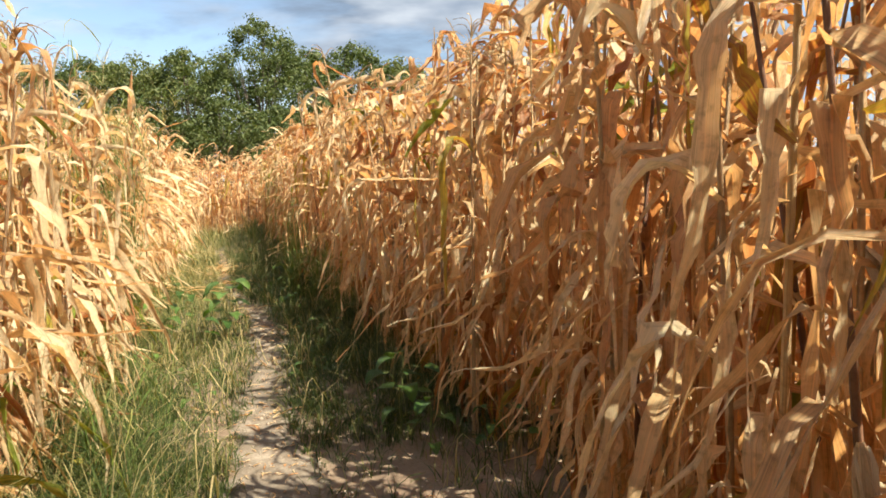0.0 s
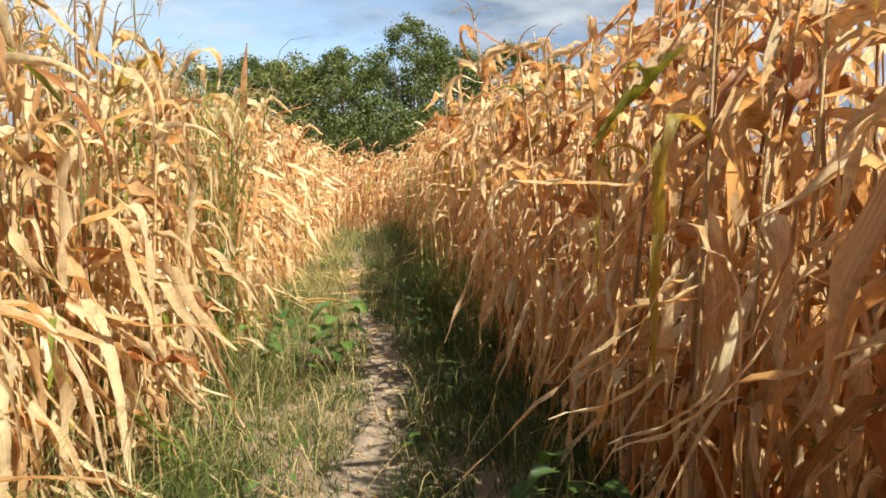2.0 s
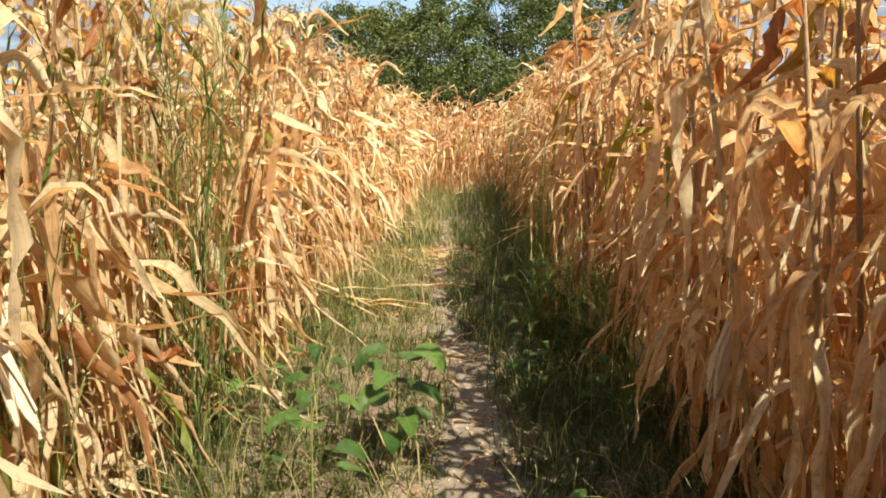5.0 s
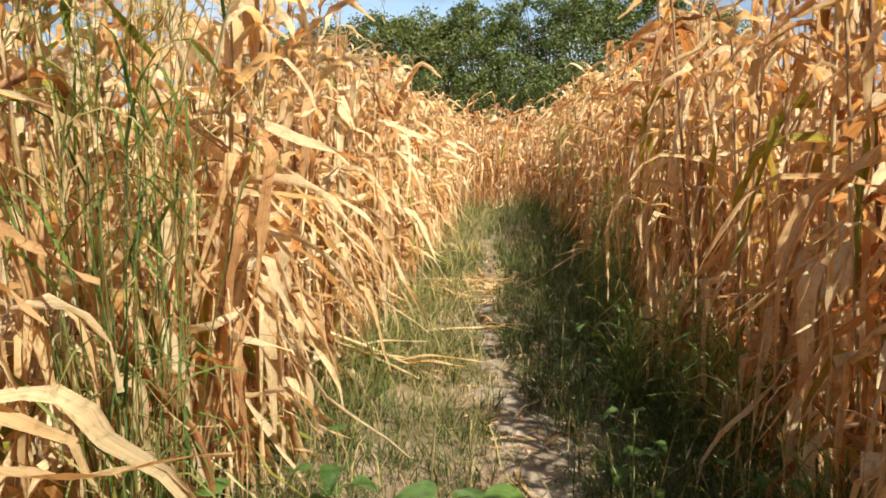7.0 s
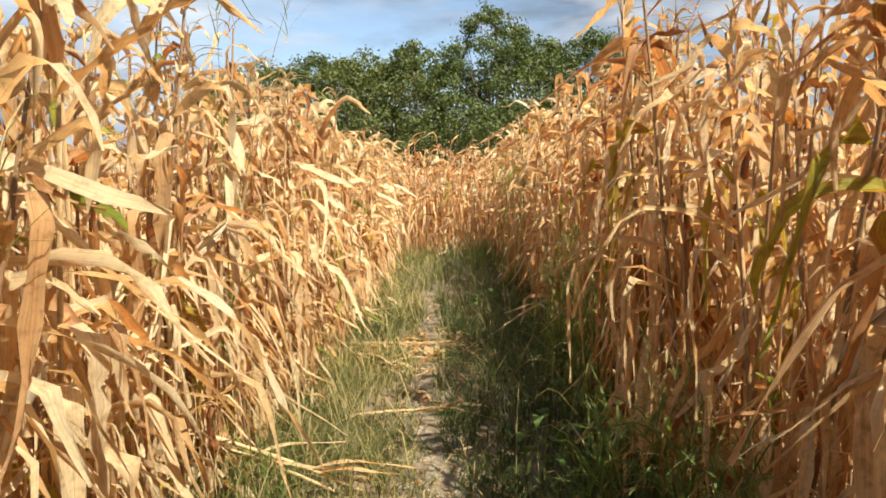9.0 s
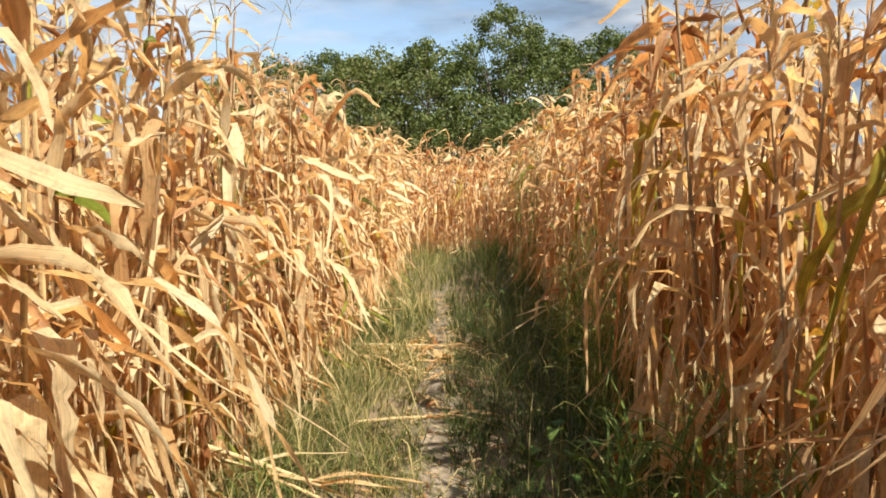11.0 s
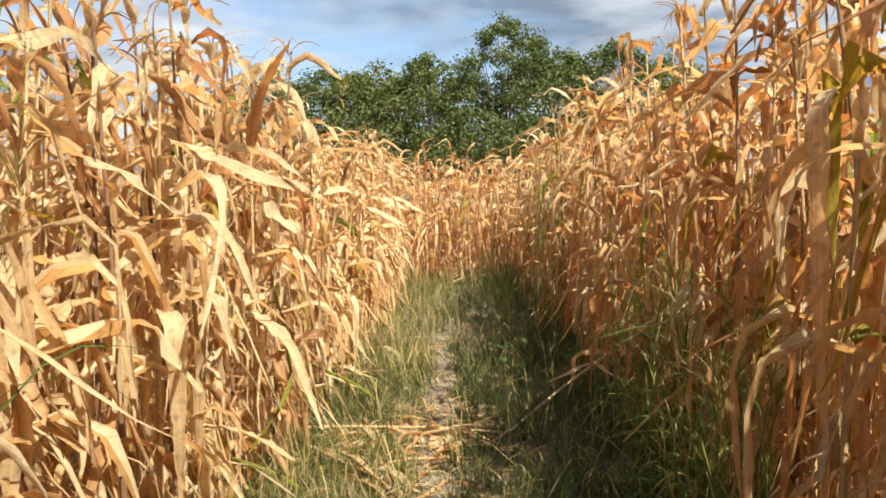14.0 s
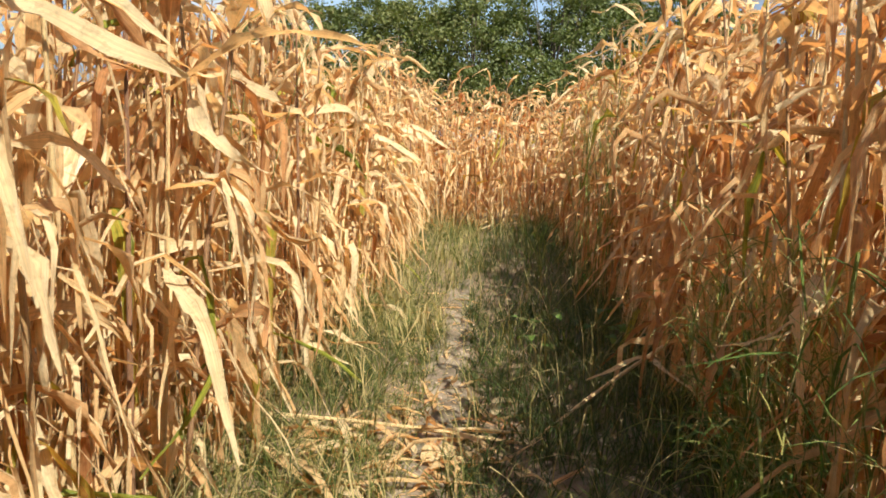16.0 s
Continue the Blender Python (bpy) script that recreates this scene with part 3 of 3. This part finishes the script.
# ------------------------------------------------------------------ trees
def build_tree(height, width, leaves, tint_mid):
    """A broad-leaved tree: tapered trunk, limbs, and a crown of many leaf clumps."""
    root = tagged(new("tree"), "dark green broad-leaved tree behind the maize field", "tree", "trees behind the field")
    wood, crown = Shape(), Shape()
    trunk = [(0.06 * math.sin(k * 3) * height * 0.2, 0.05 * math.cos(k * 4) * height * 0.2, k * height * 0.6) for k in np.linspace(0, 1, 9)]
    wood.put(*tube(trunk, [0.028 * height * (1 - 0.9 * k) * 0.6 + 0.02 for k in np.linspace(0, 1, 9)], 0.5, 8))
    clumps = []
    for i in range(105):
        k = RNG.random() ** 0.85
        z = height * (0.2 + 0.74 * k)
        reach = width / 2 * max(0.12, math.sin(math.pi * (0.22 + 0.74 * k)) ** 0.8) * uni(0.55, 1.05)
        az = uni(0, 6.28)
        clumps.append((math.cos(az) * reach, math.sin(az) * reach, z, uni(0.4, 1.0) * width / 6.0 * (0.45 + 0.55 * math.sin(math.pi * (0.22 + 0.74 * k)))))
    clumps.append((0, 0, height * 0.96, width / 15))
    for x, y, z, r in clumps[:20]:
        a = np.array(trunk[min(8, max(1, int(8 * (z / height) * 0.75)))])
        b = np.array((x, y, z))
        mid = (a + b) / 2 + np.array((0, 0, -0.12 * np.linalg.norm(b - a)))
        wood.put(*tube([a, mid, b], [0.009 * height * 0.6, 0.006 * height * 0.6, 0.015], 0.5, 5))
    each = leaves // len(clumps)
    for x, y, z, r in clumps:
        n = each
        d = RNG.normal(size=(n, 3))
        d /= np.linalg.norm(d, axis=1)[:, None]
        rad = r * RNG.uniform(0.35, 1.0, n) ** 0.5 * (1 + 0.25 * RNG.normal(size=n))
        c = d * rad[:, None] * np.array((1, 1, 0.75)) + (x, y, z)
        t1 = np.cross(d, RNG.normal(size=(n, 3)))
        t1 /= np.linalg.norm(t1, axis=1)[:, None] + 1e-6
        tilt = d + 0.6 * RNG.normal(size=(n, 3))
        t2 = np.cross(tilt, t1)
        t2 /= np.linalg.norm(t2, axis=1)[:, None] + 1e-6
        l, w = RNG.uniform(0.06, 0.16, n)[:, None], RNG.uniform(0.04, 0.095, n)[:, None]
        v = np.stack([c - t1 * l, c + t2 * w, c + t1 * l, c - t2 * w], 1).reshape(-1, 3)
        tint = np.repeat(np.clip(RNG.normal(tint_mid, 0.22, n), 0, 1), 4)
        a = np.stack([tint, np.tile((0, 0.1, 0.2, 0.1), n), np.tile((0, 1, 0, -1), n)], 1)
        crown.put(v, np.arange(4 * n).reshape(-1, 4), a)
    for name, s, mat in (("trunk", wood, BARK), ("crown", crown, TREE_LEAF)):
        o = new(name, mesh_of(name, [s], [mat]))
        o.parent = root
    return root


def build_trees():
    kinds = [build_tree(10.6, 8.4, 8000, 0.4), build_tree(9.8, 8.8, 8000, 0.8), build_tree(13.8, 9.0, 13000, 0.42), build_tree(7.0, 7.8, 6000, 0.5)]
    spots = [(2.9, 58.5, 2, 1.0, 0), (-2.2, 57, 0, 1.03, 40), (-5.6, 57.5, 1, 1.08, 80), (-9.2, 58, 0, 0.98, 120), (-13.0, 59, 1, 1.05, 10),
             (-16.5, 60, 1, 0.95, 200), (6.8, 60, 0, 1.1, 150), (10.5, 60, 0, 1.15, 250), (14.5, 61, 1, 1.15, 300),
             (0.6, 54.5, 3, 1.02, 0), (3.8, 54.5, 3, 0.95, 110), (-3.8, 54.8, 3, 0.9, 220),
             (-8.0, 55.5, 3, 0.9, 300), (-12.0, 56, 3, 0.9, 20), (0.4, 62.5, 0, 1.0, 77), (-4.0, 62.5, 1, 1.08, 33), (-7.6, 62, 0, 1.0, 210), (5.4, 62.5, 0, 1.12, 290),
             (8.2, 56, 3, 1.05, 190), (12.5, 57, 3, 1.0, 260)]
    used = set()
    for x, y, k, size, turn in spots:
        m = pose(x, y, 0, 0, 0, turn)
        if k not in used:
            used.add(k)
            kinds[k].matrix_basis = m
            kinds[k].scale = (size, size, size)
        else:
            o = copy_thing(kinds[k], m)
            o.scale = (size, size, size)


# ------------------------------------------------------------------ single plants
def thing(name, label, category, parts, group=""):
    root = tagged(new(name), label, category, group)
    for part, shapes, mat in parts:
        o = new(part, mesh_of(part, shapes, [mat]))
        o.parent = root
        if part in ("stems", "blades", "seed_heads", "leaf_shreds"):
            tagged(o, kind="stuff")
    return root


def leaning_plant(x, y, height, leaves, label):
    """A maize plant with chosen leaves: (z, azimuth, length, width, rise, droop, start, end, tint)."""
    stalk, spare, tassel, ear = corn_parts(2, 1 if x > 0 else -1)
    shreds = spare.pop()
    del spare[::2]
    parts = [("stalk", [corn_stalk(height, (0.02, 0.01), 7)], STALK), ("tassel", [corn_tassel(height - 0.02, (0.02, 0.01), 9, 6)], TASSEL)]
    for z, azimuth, length, width, rise, droop, a, b, tint in leaves:
        l = Shape()
        l.put(*ribbon((0.02 * z, 0.01 * z, z), radians(azimuth), length, width, rise, droop, a, b, tint, 18, uni(-40, 40), 0, 0.35, 0.006, 3,
                      uni(-8, 8), 0.6, 0.4, 0.12, 1.4, 0.22))
        parts.append(("leaf", [l], DRY_LEAF))
    parts += [("leaf", [l], DRY_LEAF) for l in spare] + [("leaf_shreds", [shreds], DRY_LEAF)]
    root = thing("corn_plant", label, "maize plant", parts, "maize along the path")
    root.matrix_basis = pose(x, y, ground_height(x, y))
    return root


def build_leaning_plants():
    leaning_plant(1.34, 4.56, 2.3, [(1.46, 181, 1.30, 0.062, 4, -72, 0.42, 0.54, 0.75),
                                    (1.55, 170, 0.85, 0.055, 50, -88, 0.05, 0.35, 0.11)], "dry maize plant with a long leaf reaching over the path")
    leaning_plant(1.3, 3.9, 2.25, [(1.15, 178, 1.02, 0.05, -30, -40, 0.2, 0.8, 0.7), (1.62, 200, 1.05, 0.065, 50, -89, 0.02, 0.3, 0.11), (1.1, 160, 0.75, 0.08, -10, -80, 0.25, 0.4, 0.6)],
                  "dry maize plant with one yellow-green hanging leaf")
    leaning_plant(1.44, 2.35, 2.25, [(1.75, 195, 0.95, 0.085, 15, -84, 0.1, 0.25, 0.55), (1.62, 160, 0.8, 0.085, 25, -86, 0.2, 0.35, 0.97),
                                    (1.2, 215, 0.9, 0.08, 0, -85, 0.15, 0.3, 0.4)], "dry maize plant with wide brown hanging leaves")
    leaning_plant(1.34, 1.8, 2.25, [(1.35, 180, 1.0, 0.09, 10, -88, 0.06, 0.16, 0.45), (1.0, 210, 0.8, 0.08, -15, -60, 0.3, 0.6, 0.6)],
                  "dry maize plant with a broad brown hanging leaf")
    leaning_plant(-0.95, 3.5, 2.2, [(1.88, -12, 0.75, 0.07, 45, -86, 0.3, 0.5, 0.45), (1.55, -40, 0.9, 0.085, 20, -88, 0.2, 0.36, 1.0),
                                    (1.2, -20, 0.9, 0.06, -10, -75, 0.3, 0.6, 0.95)], "pale maize plant with an arching brown top leaf")
    leaning_plant(-0.95, 4.62, 2.2, [(1.66, 10, 0.75, 0.075, 22, -84, 0.45, 0.58, 0.95), (1.3, -30, 0.8, 0.08, 15, -86, 0.3, 0.5, 1.0),
                                     (1.0, -60, 0.9, 0.07, -20, -60, 0.3, 0.7, 0.9)], "pale straw maize plant with kinked leaves over the verge")
    leaning_plant(-0.90, 7.95, 2.15, [(1.15, -30, 0.8, 0.08, 0, -88, 0.1, 0.2, 0.95), (1.0, -62, 0.75, 0.085, -5, -88, 0.1, 0.2, 0.9),
                                      (1.3, -5, 0.95, 0.07, -10, -70, 0.3, 0.6, 0.95), (1.75, 20, 0.7, 0.08, 40, 20, 0.4, 0.8, 0.5),
                                      (1.8, -80, 0.8, 0.09, 60, 75, 0.3, 0.6, 0.4), (1.95, 40, 0.5, 0.06, 50, -70, 0.3, 0.5, 0.7),
                                      (0.8, 10, 0.7, 0.07, -10, -84, 0.1, 0.3, 0.8)],
                  "straw-coloured maize plant with broad hanging leaves")
    leaning_plant(-0.88, 11.6, 1.95, [(1.2, -20, 0.8, 0.07, 10, -80, 0.2, 0.4, 0.9), (0.95, -50, 0.75, 0.07, -20, -60, 0.3, 0.7, 0.95),
                                      (1.5, 0, 0.8, 0.07, 35, -10, 0.2, 0.7, 0.9), (1.7, -60, 0.6, 0.08, 60, 30, 0.3, 0.7, 0.4)],
                  "pale maize plant with crumpled leaves bending over grass")
    leaning_plant(-0.9, 10.6, 1.95, [(1.4, -25, 0.6, 0.05, 5, -60, 0.2, 0.7, 0.9), (1.1, -55, 0.8, 0.08, 0, -85, 0.1, 0.3, 0.9),
                                     (0.7, -20, 0.5, 0.045, 5, -30, 0.3, 0.8, 0.8)], "pale maize plant with leaves slanting toward the path")
    leaning_plant(-0.98, 8.15, 2.1, [(1.35, 60, 1.05, 0.055, -35, -62, 0.3, 0.9, 0.9), (1.15, 66, 1.0, 0.05, -28, -50, 0.3, 0.9, 0.8)],
                  "straw-coloured maize plant with long leaves sweeping down")
    leaning_plant(1.12, 9.4, 2.25, [(1.58, 190, 1.05, 0.065, 5, -88, 0.04, 0.12, 0.8), (1.3, 215, 0.9, 0.045, 0, -88, 0.05, 0.15, 0.6),
                                    (1.9, 230, 0.8, 0.07, 40, -75, 0.3, 0.7, 0.3)], "dry maize plant with a wide pale leaf hanging straight down")
    leaning_plant(1.1, 10.1, 2.25, [(1.7, 200, 1.0, 0.07, 15, -88, 0.06, 0.16, 0.75), (1.3, 170, 0.9, 0.055, -10, -87, 0.06, 0.2, 0.4)],
                  "dry maize plant with broad leaves hanging beside the path")


def grass_clump(height, spread_, stems, blade_width, seed_heads, label):
    """Tall wild grass: thin stems, arching blades, loose seed heads."""
    stem, blades, heads = Shape(), Shape(), Shape()
    for _ in range(stems):
        az, h = uni(0, 6.28), height * uni(0.65, 1.05)
        x, y = RNG.normal(0, spread_), RNG.normal(0, spread_)
        lean = uni(0.02, 0.22)
        pts = [(x + math.cos(az) * lean * h * k * k, y + math.sin(az) * lean * h * k * k, h * k) for k in np.linspace(0, 1, 6)]
        tint = uni(0.1, 0.75)
        stem.put(*tube(pts, [0.0028, 0.0027, 0.0025, 0.0022, 0.0018, 0.001], tint, 4))
        for k in range(1, 6):
            p = pts[min(k, 5)]
            blades.put(*ribbon(p, uni(0, 6.28), uni(0.25, 0.58), blade_width * uni(0.6, 1.25), uni(35, 75), uni(-75, 10), uni(0.1, 0.4), uni(0.6, 1.0),
                               float(np.clip(RNG.normal(0.42, 0.3), 0, 1)), 5, uni(-60, 60), 0, 0.4, 0.0, 3, uni(-40, 40), 0.7, 0.7, 0, 4))
        if seed_heads:
            for _ in range(9):
                p = np.array(pts[5]) - np.array((0, 0, uni(0, 0.18)))
                heads.put(*ribbon(p, uni(0, 6.28), uni(0.08, 0.24), 0.005, uni(30, 85), uni(-30, 50), 0.2, 1.0, uni(0.75, 1), 4, 0, 0, 0, 0, 2, 0, 0.3, 0.7))
    parts = [("stems", [stem], TALL_GRASS), ("blades", [blades], TALL_GRASS)]
    if seed_heads:
        parts.append(("seed_heads", [heads], TALL_GRASS))
    return thing("grass_clump", label, "wild grass", parts, "wild grass clumps")


def build_clumps():
    tall = "tall green wild grass with pale seed heads among maize"
    wide = "green and straw-coloured wild grass at the foot of the maize"
    a = grass_clump(2.3, 0.09, 22, 0.012, True, tall)
    b = grass_clump(1.95, 0.10, 20, 0.012, True, tall)
    c = grass_clump(0.75, 0.08, 17, 0.011, False, wide)
    d = grass_clump(1.05, 0.11, 19, 0.011, True, wide)
    e = grass_clump(2.35, 0.04, 5, 0.010, True, "few tall thin wild grass stems above the maize")
    f = grass_clump(0.72, 0.06, 9, 0.019, False, "bright green broad-bladed wild grass at the foot of the maize")
    for ob, spots in ((f, [(0.78, 8.95, 0, 0.9), (1.02, 8.7, 80, 1.0), (1.1, 8.2, 200, 0.9), (1.1, 11.5, 40, 0.9), (1.15, 12.0, 150, 1.1), (1.2, 12.5, 300, 1.1), (1.0, 10.9, 240, 0.8)]),
                      (e, [(-0.98, 9.7, 0, 1.0), (-1.0, 12.6, 90, 0.95), (-1.05, 4.4, 200, 1.0)]),
                      (a, [(-0.86, 6.75, 0, 0.95), (-1.0, 5.9, 200, 0.85)]),
                      (b, [(-0.92, 7.1, 40, 1.0), (-1.1, 5.2, 300, 1.1), (1.0, 15.5, 0, 0.9)]),
                      (c, [(0.80, 8.85, 0, 0.8), (1.10, 8.4, 130, 0.9), (0.95, 11.4, 70, 0.8), (0.85, 10.3, 250, 0.7), (1.1, 7.3, 20, 0.7),
                           (-0.55, 3.4, 0, 0.8), (-0.42, 4.3, 80, 0.75), (-0.6, 9.0, 140, 0.6), (0.55, 16.6, 200, 0.8)]),
                      (d, [(1.05, 8.75, 0, 0.75), (1.02, 10.6, 100, 0.9), (1.08, 11.15, 220, 1.0), (1.12, 11.7, 300, 1.0), (1.16, 12.3, 40, 0.95)])):
        for i, (x, y, turn, size) in enumerate(spots):
            m = pose(x, y, ground_height(x, y) - 0.01, 0, 0, turn)
            o = ob if i == 0 else copy_thing(ob, m)
            o.matrix_basis = m
            o.scale = (size, size, size)


def broad_weed(height, leaves, size, label):
    """A broad-leaved weed: branching stem and heart-shaped leaves on stalks."""
    stem, parts = Shape(), []
    lean = (uni(-0.12, 0.12), uni(-0.12, 0.12))
    pts = [(lean[0] * k * height, lean[1] * k * height, height * k) for k in np.linspace(0, 1, 6)]
    stem.put(*tube(pts, [0.005, 0.0045, 0.004, 0.0035, 0.003, 0.002], 0.5, 5))
    for i in range(leaves):
        k = 0.3 + 0.7 * (i + 0.5) / leaves
        p = np.array((lean[0] * k * height, lean[1] * k * height, k * height))
        az = i * 2.4 + uni(-0.4, 0.4)
        reach = uni(0.05, 0.13)
        q = p + np.array((math.cos(az) * reach, math.sin(az) * reach, uni(0.0, 0.05)))
        stem.put(*tube([p, (p + q) / 2 + (0, 0, 0.01), q], [0.0022, 0.002, 0.0016], 0.5, 4))
        l = Shape()
        n = size * uni(0.7, 1.2)
        l.put(*ribbon(q, az + uni(-0.4, 0.4), n, n * 0.95, uni(-10, 20), uni(-75, -30), 0.1, 0.9, uni(0, 1), 7, uni(-35, 35), 0, 0.2, 0.002, 5, uni(-15, 15), 0.6, 0.72, 0.05))
        parts.append(("leaf", [l], WEED))
    return thing("weed", label, "weed", [("stem", [stem], WEED_STEM)] + parts, "broad-leaved weeds")


def build_weeds():
    for x, y, h, n, size in ((-0.03, 6.95, 0.58, 13, 0.16), (-0.30, 6.5, 0.6, 8, 0.11), (-0.62, 6.95, 0.55, 7, 0.12), (-0.48, 7.4, 0.5, 8, 0.11),
                             (0.92, 4.12, 0.5, 9, 0.125), (1.36, 3.5, 0.32, 7, 0.10), (1.0, 3.75, 0.30, 6, 0.09), (0.62, 7.9, 0.45, 8, 0.09), (0.98, 7.6, 0.4, 7, 0.08),
                             (0.60, 9.6, 0.4, 7, 0.09), (0.42, 13.9, 0.35, 6, 0.09), (0.92, 14.2, 0.42, 7, 0.09), (-0.2, 4.9, 0.3, 6, 0.06),
                             (-0.55, 5.6, 0.3, 6, 0.07), (0.75, 6.2, 0.35, 7, 0.07), (0.55, 5.3, 0.22, 6, 0.06)):
        o = broad_weed(h, n, size, "green broad-leaved weed growing in the verge grass")
        o.matrix_basis = pose(x, y, ground_height(x, y) - 0.01, 0, 0, uni(0, 360))


def fallen_stalk(a, b, leaves, label):
    """A broken maize stalk lying from a to b with a few leaves on it."""
    a, b = np.array(a, float), np.array(b, float)
    stem = Shape()
    ks = np.linspace(0, 1, 9)
    stem.put(*tube([a + (b - a) * k + (0, 0, 0.02 * math.sin(k * 3)) for k in ks], [0.011 - 0.005 * k + (0.002 if i % 2 else 0) for i, k in enumerate(ks)], 0.95, 7))
    az = math.atan2(b[1] - a[1], b[0] - a[0])
    parts = [("stalk", [stem], STALK)]
    for i in range(leaves):
        l = Shape()
        p = a + (b - a) * uni(0.1, 0.95) + (0, 0, 0.015)
        l.put(*ribbon(p, az + uni(-0.9, 0.9), uni(0.3, 0.6), uni(0.035, 0.06), uni(2, 14), uni(-12, -3), 0.1, 0.5, uni(0.6, 1), 9, uni(-30, 30), 0, 0.4, 0.004, 3, uni(-40, 40), 0.5, 0.4, 0.1))
        parts.append(("leaf", [l], DRY_LEAF))
    return thing("fallen_corn_stalk", label, "maize stalk", parts, "fallen maize stalks")


def build_fallen():
    fallen_stalk((-1.0, 9.3, 0.40), (-0.28, 9.5, 0.03), 3, "broken pale maize stalk leaning from the field onto grass")
    fallen_stalk((-1.02, 9.36, 0.34), (-0.42, 9.46, 0.05), 1, "broken pale maize stalk leaning from the field onto grass")
    fallen_stalk((-0.95, 12.7, 0.05), (0.40, 12.62, 0.03), 5, "broken pale maize stalk lying across the path")
    fallen_stalk((-0.86, 12.34, 0.06), (-0.26, 12.04, 0.03), 3, "broken pale maize stalk with leaves on the grass")
    fallen_stalk((1.16, 13.45, 0.34), (0.38, 12.60, 0.04), 2, "thin broken maize stalk leaning out of the field")
    fallen_stalk((-0.5, 10.6, 0.05), (0.15, 10.75, 0.03), 2, "thin broken maize stalk lying at the path's edge")


def dry_leaf(x, y, turn, length, width, label):
    """A single curled leaf lying on the ground."""
    l = Shape()
    l.put(*ribbon((0, 0, 0.022), 0, length, width, 14, -10, 0.1, 0.6, uni(0.7, 1), 12, uni(-60, 60), 0, 0.6, 0.004, 3, uni(-50, 50), 0.5, 0.4, 0.15, 3, 0.2))
    o = tagged(new("dry_leaf", mesh_of("dry_leaf", [l], [DRY_LEAF])), label, "leaf", "leaves on the path")
    o.matrix_basis = pose(x, y, ground_height(x, y), 0, 0, turn)
    return o


def build_dry_leaves():
    for x, y, turn, length, width in ((0.34, 5.95, 110, 0.36, 0.03), (0.22, 4.6, 20, 0.28, 0.03), (0.40, 7.1, 200, 0.22, 0.025), (0.16, 8.9, 60, 0.3, 0.03),
                                      (-0.05, 12.3, 10, 0.5, 0.06), (-0.3, 12.45, 160, 0.55, 0.07), (-0.08, 12.38, 38, 0.28, 0.1), (0.2, 12.95, 78, 0.4, 0.07), (-0.62, 12.35, 15, 0.6, 0.07),
                                      (-0.42, 12.05, -35, 0.6, 0.06), (0.18, 12.95, 120, 0.35, 0.06), (-0.2, 11.6, 70, 0.3, 0.04), (0.02, 13.4, 30, 0.3, 0.04)):
        dry_leaf(x, y, turn, length, width, "curled dry maize leaf lying on the trodden path")


def build_litter():
    s, clods = Shape(), Shape()
    for i in range(420):
        y = uni(1.5, 16) if i % 3 else uni(8.5, 13.5)
        x = lane(y) + RNG.normal(0, 0.2)
        if not left_edge(y) < x < right_edge(y):
            continue
        big = RNG.random() < 0.14 + (0.25 if 11.6 < y < 13.2 else 0)
        s.put(*ribbon((x, y, ground_height(x, y) + uni(0.014, 0.024)), uni(0, 6.28), uni(0.14, 0.34) if big else uni(0.03, 0.11), uni(0.02, 0.045) if big else uni(0.004, 0.014),
                      uni(0, 10), uni(-12, 0), 0.1, 0.7, uni(0.3, 0.85), 5, uni(-40, 40), 0, 0.4, 0.003, 3, uni(-60, 60), 0.5, 0.5, 0.1))
    for i in range(85):
        x, y = -0.32 + RNG.normal(0, 0.33), 12.4 + RNG.normal(0, 0.3)
        if not left_edge(y) < x < 0.4:
            continue
        s.put(*ribbon((x, y, ground_height(x, y) + uni(0.012, 0.05)), uni(0, 6.28), uni(0.10, 0.36), uni(0.010, 0.05), uni(0, 24), uni(-20, 0),
                      0.1, 0.7, uni(0.4, 1), 6, uni(-120, 120), 0, 0.7, 0.005, 3, uni(-90, 90), 0.6, 0.4, 0.2, 8, 0.35, 10))
    for i in range(1000):
        y = uni(2.0, 15.5)
        x = lane(y) + RNG.normal(0, 0.17)
        s.put(*ribbon((x, y, ground_height(x, y) + uni(0.014, 0.02)), uni(0, 6.28), uni(0.015, 0.06), uni(0.004, 0.02), uni(0, 12), uni(-12, 0),
                      0.1, 0.7, uni(0.35, 1), 2, uni(-40, 40), 0, 0.3, 0, 2, uni(-60, 60), 0.3, 0.6))
    tagged(new("leaf_litter", mesh_of("leaf_litter", [s], [DRY_LEAF])), "scraps of dry maize leaf scattered on the path", "leaf litter", kind="stuff")
    for i in range(700):
        y = uni(1.5, 15)
        x = lane(y) + RNG.normal(0, 0.14) if i % 2 else uni(0.4, 1.6)
        if x > 0.6 and y > 4:
            continue
        r = abs(RNG.normal(0, 0.007)) + 0.004
        z = ground_height(x, y) + 0.012
        clods.put(*tube([(x, y, z - r * 0.5), (x, y, z), (x + r * 0.3, y, z + r * 0.55), (x + r * 0.2, y, z + r * 0.8)], [r * 0.7, r * uni(0.9, 1.3), r * 0.75, r * 0.1], 0.5, 5))
    tagged(new("earth_clods", mesh_of("earth_clods", [clods], [STONE])), "small crumbs of dry earth on the path", "earth crumbs", kind="stuff")


build_ground()
build_path()
build_trees()
verge("verge_grass_west", -1, 4200, "green and straw-coloured grass on the sunny verge")
verge("verge_grass_east", 1, 4300, "green grass on the shaded verge, tinted darker for the shade")
build_corn()
build_leaning_plants()
build_clumps()
build_weeds()
build_fallen()
build_litter()
build_dry_leaves()
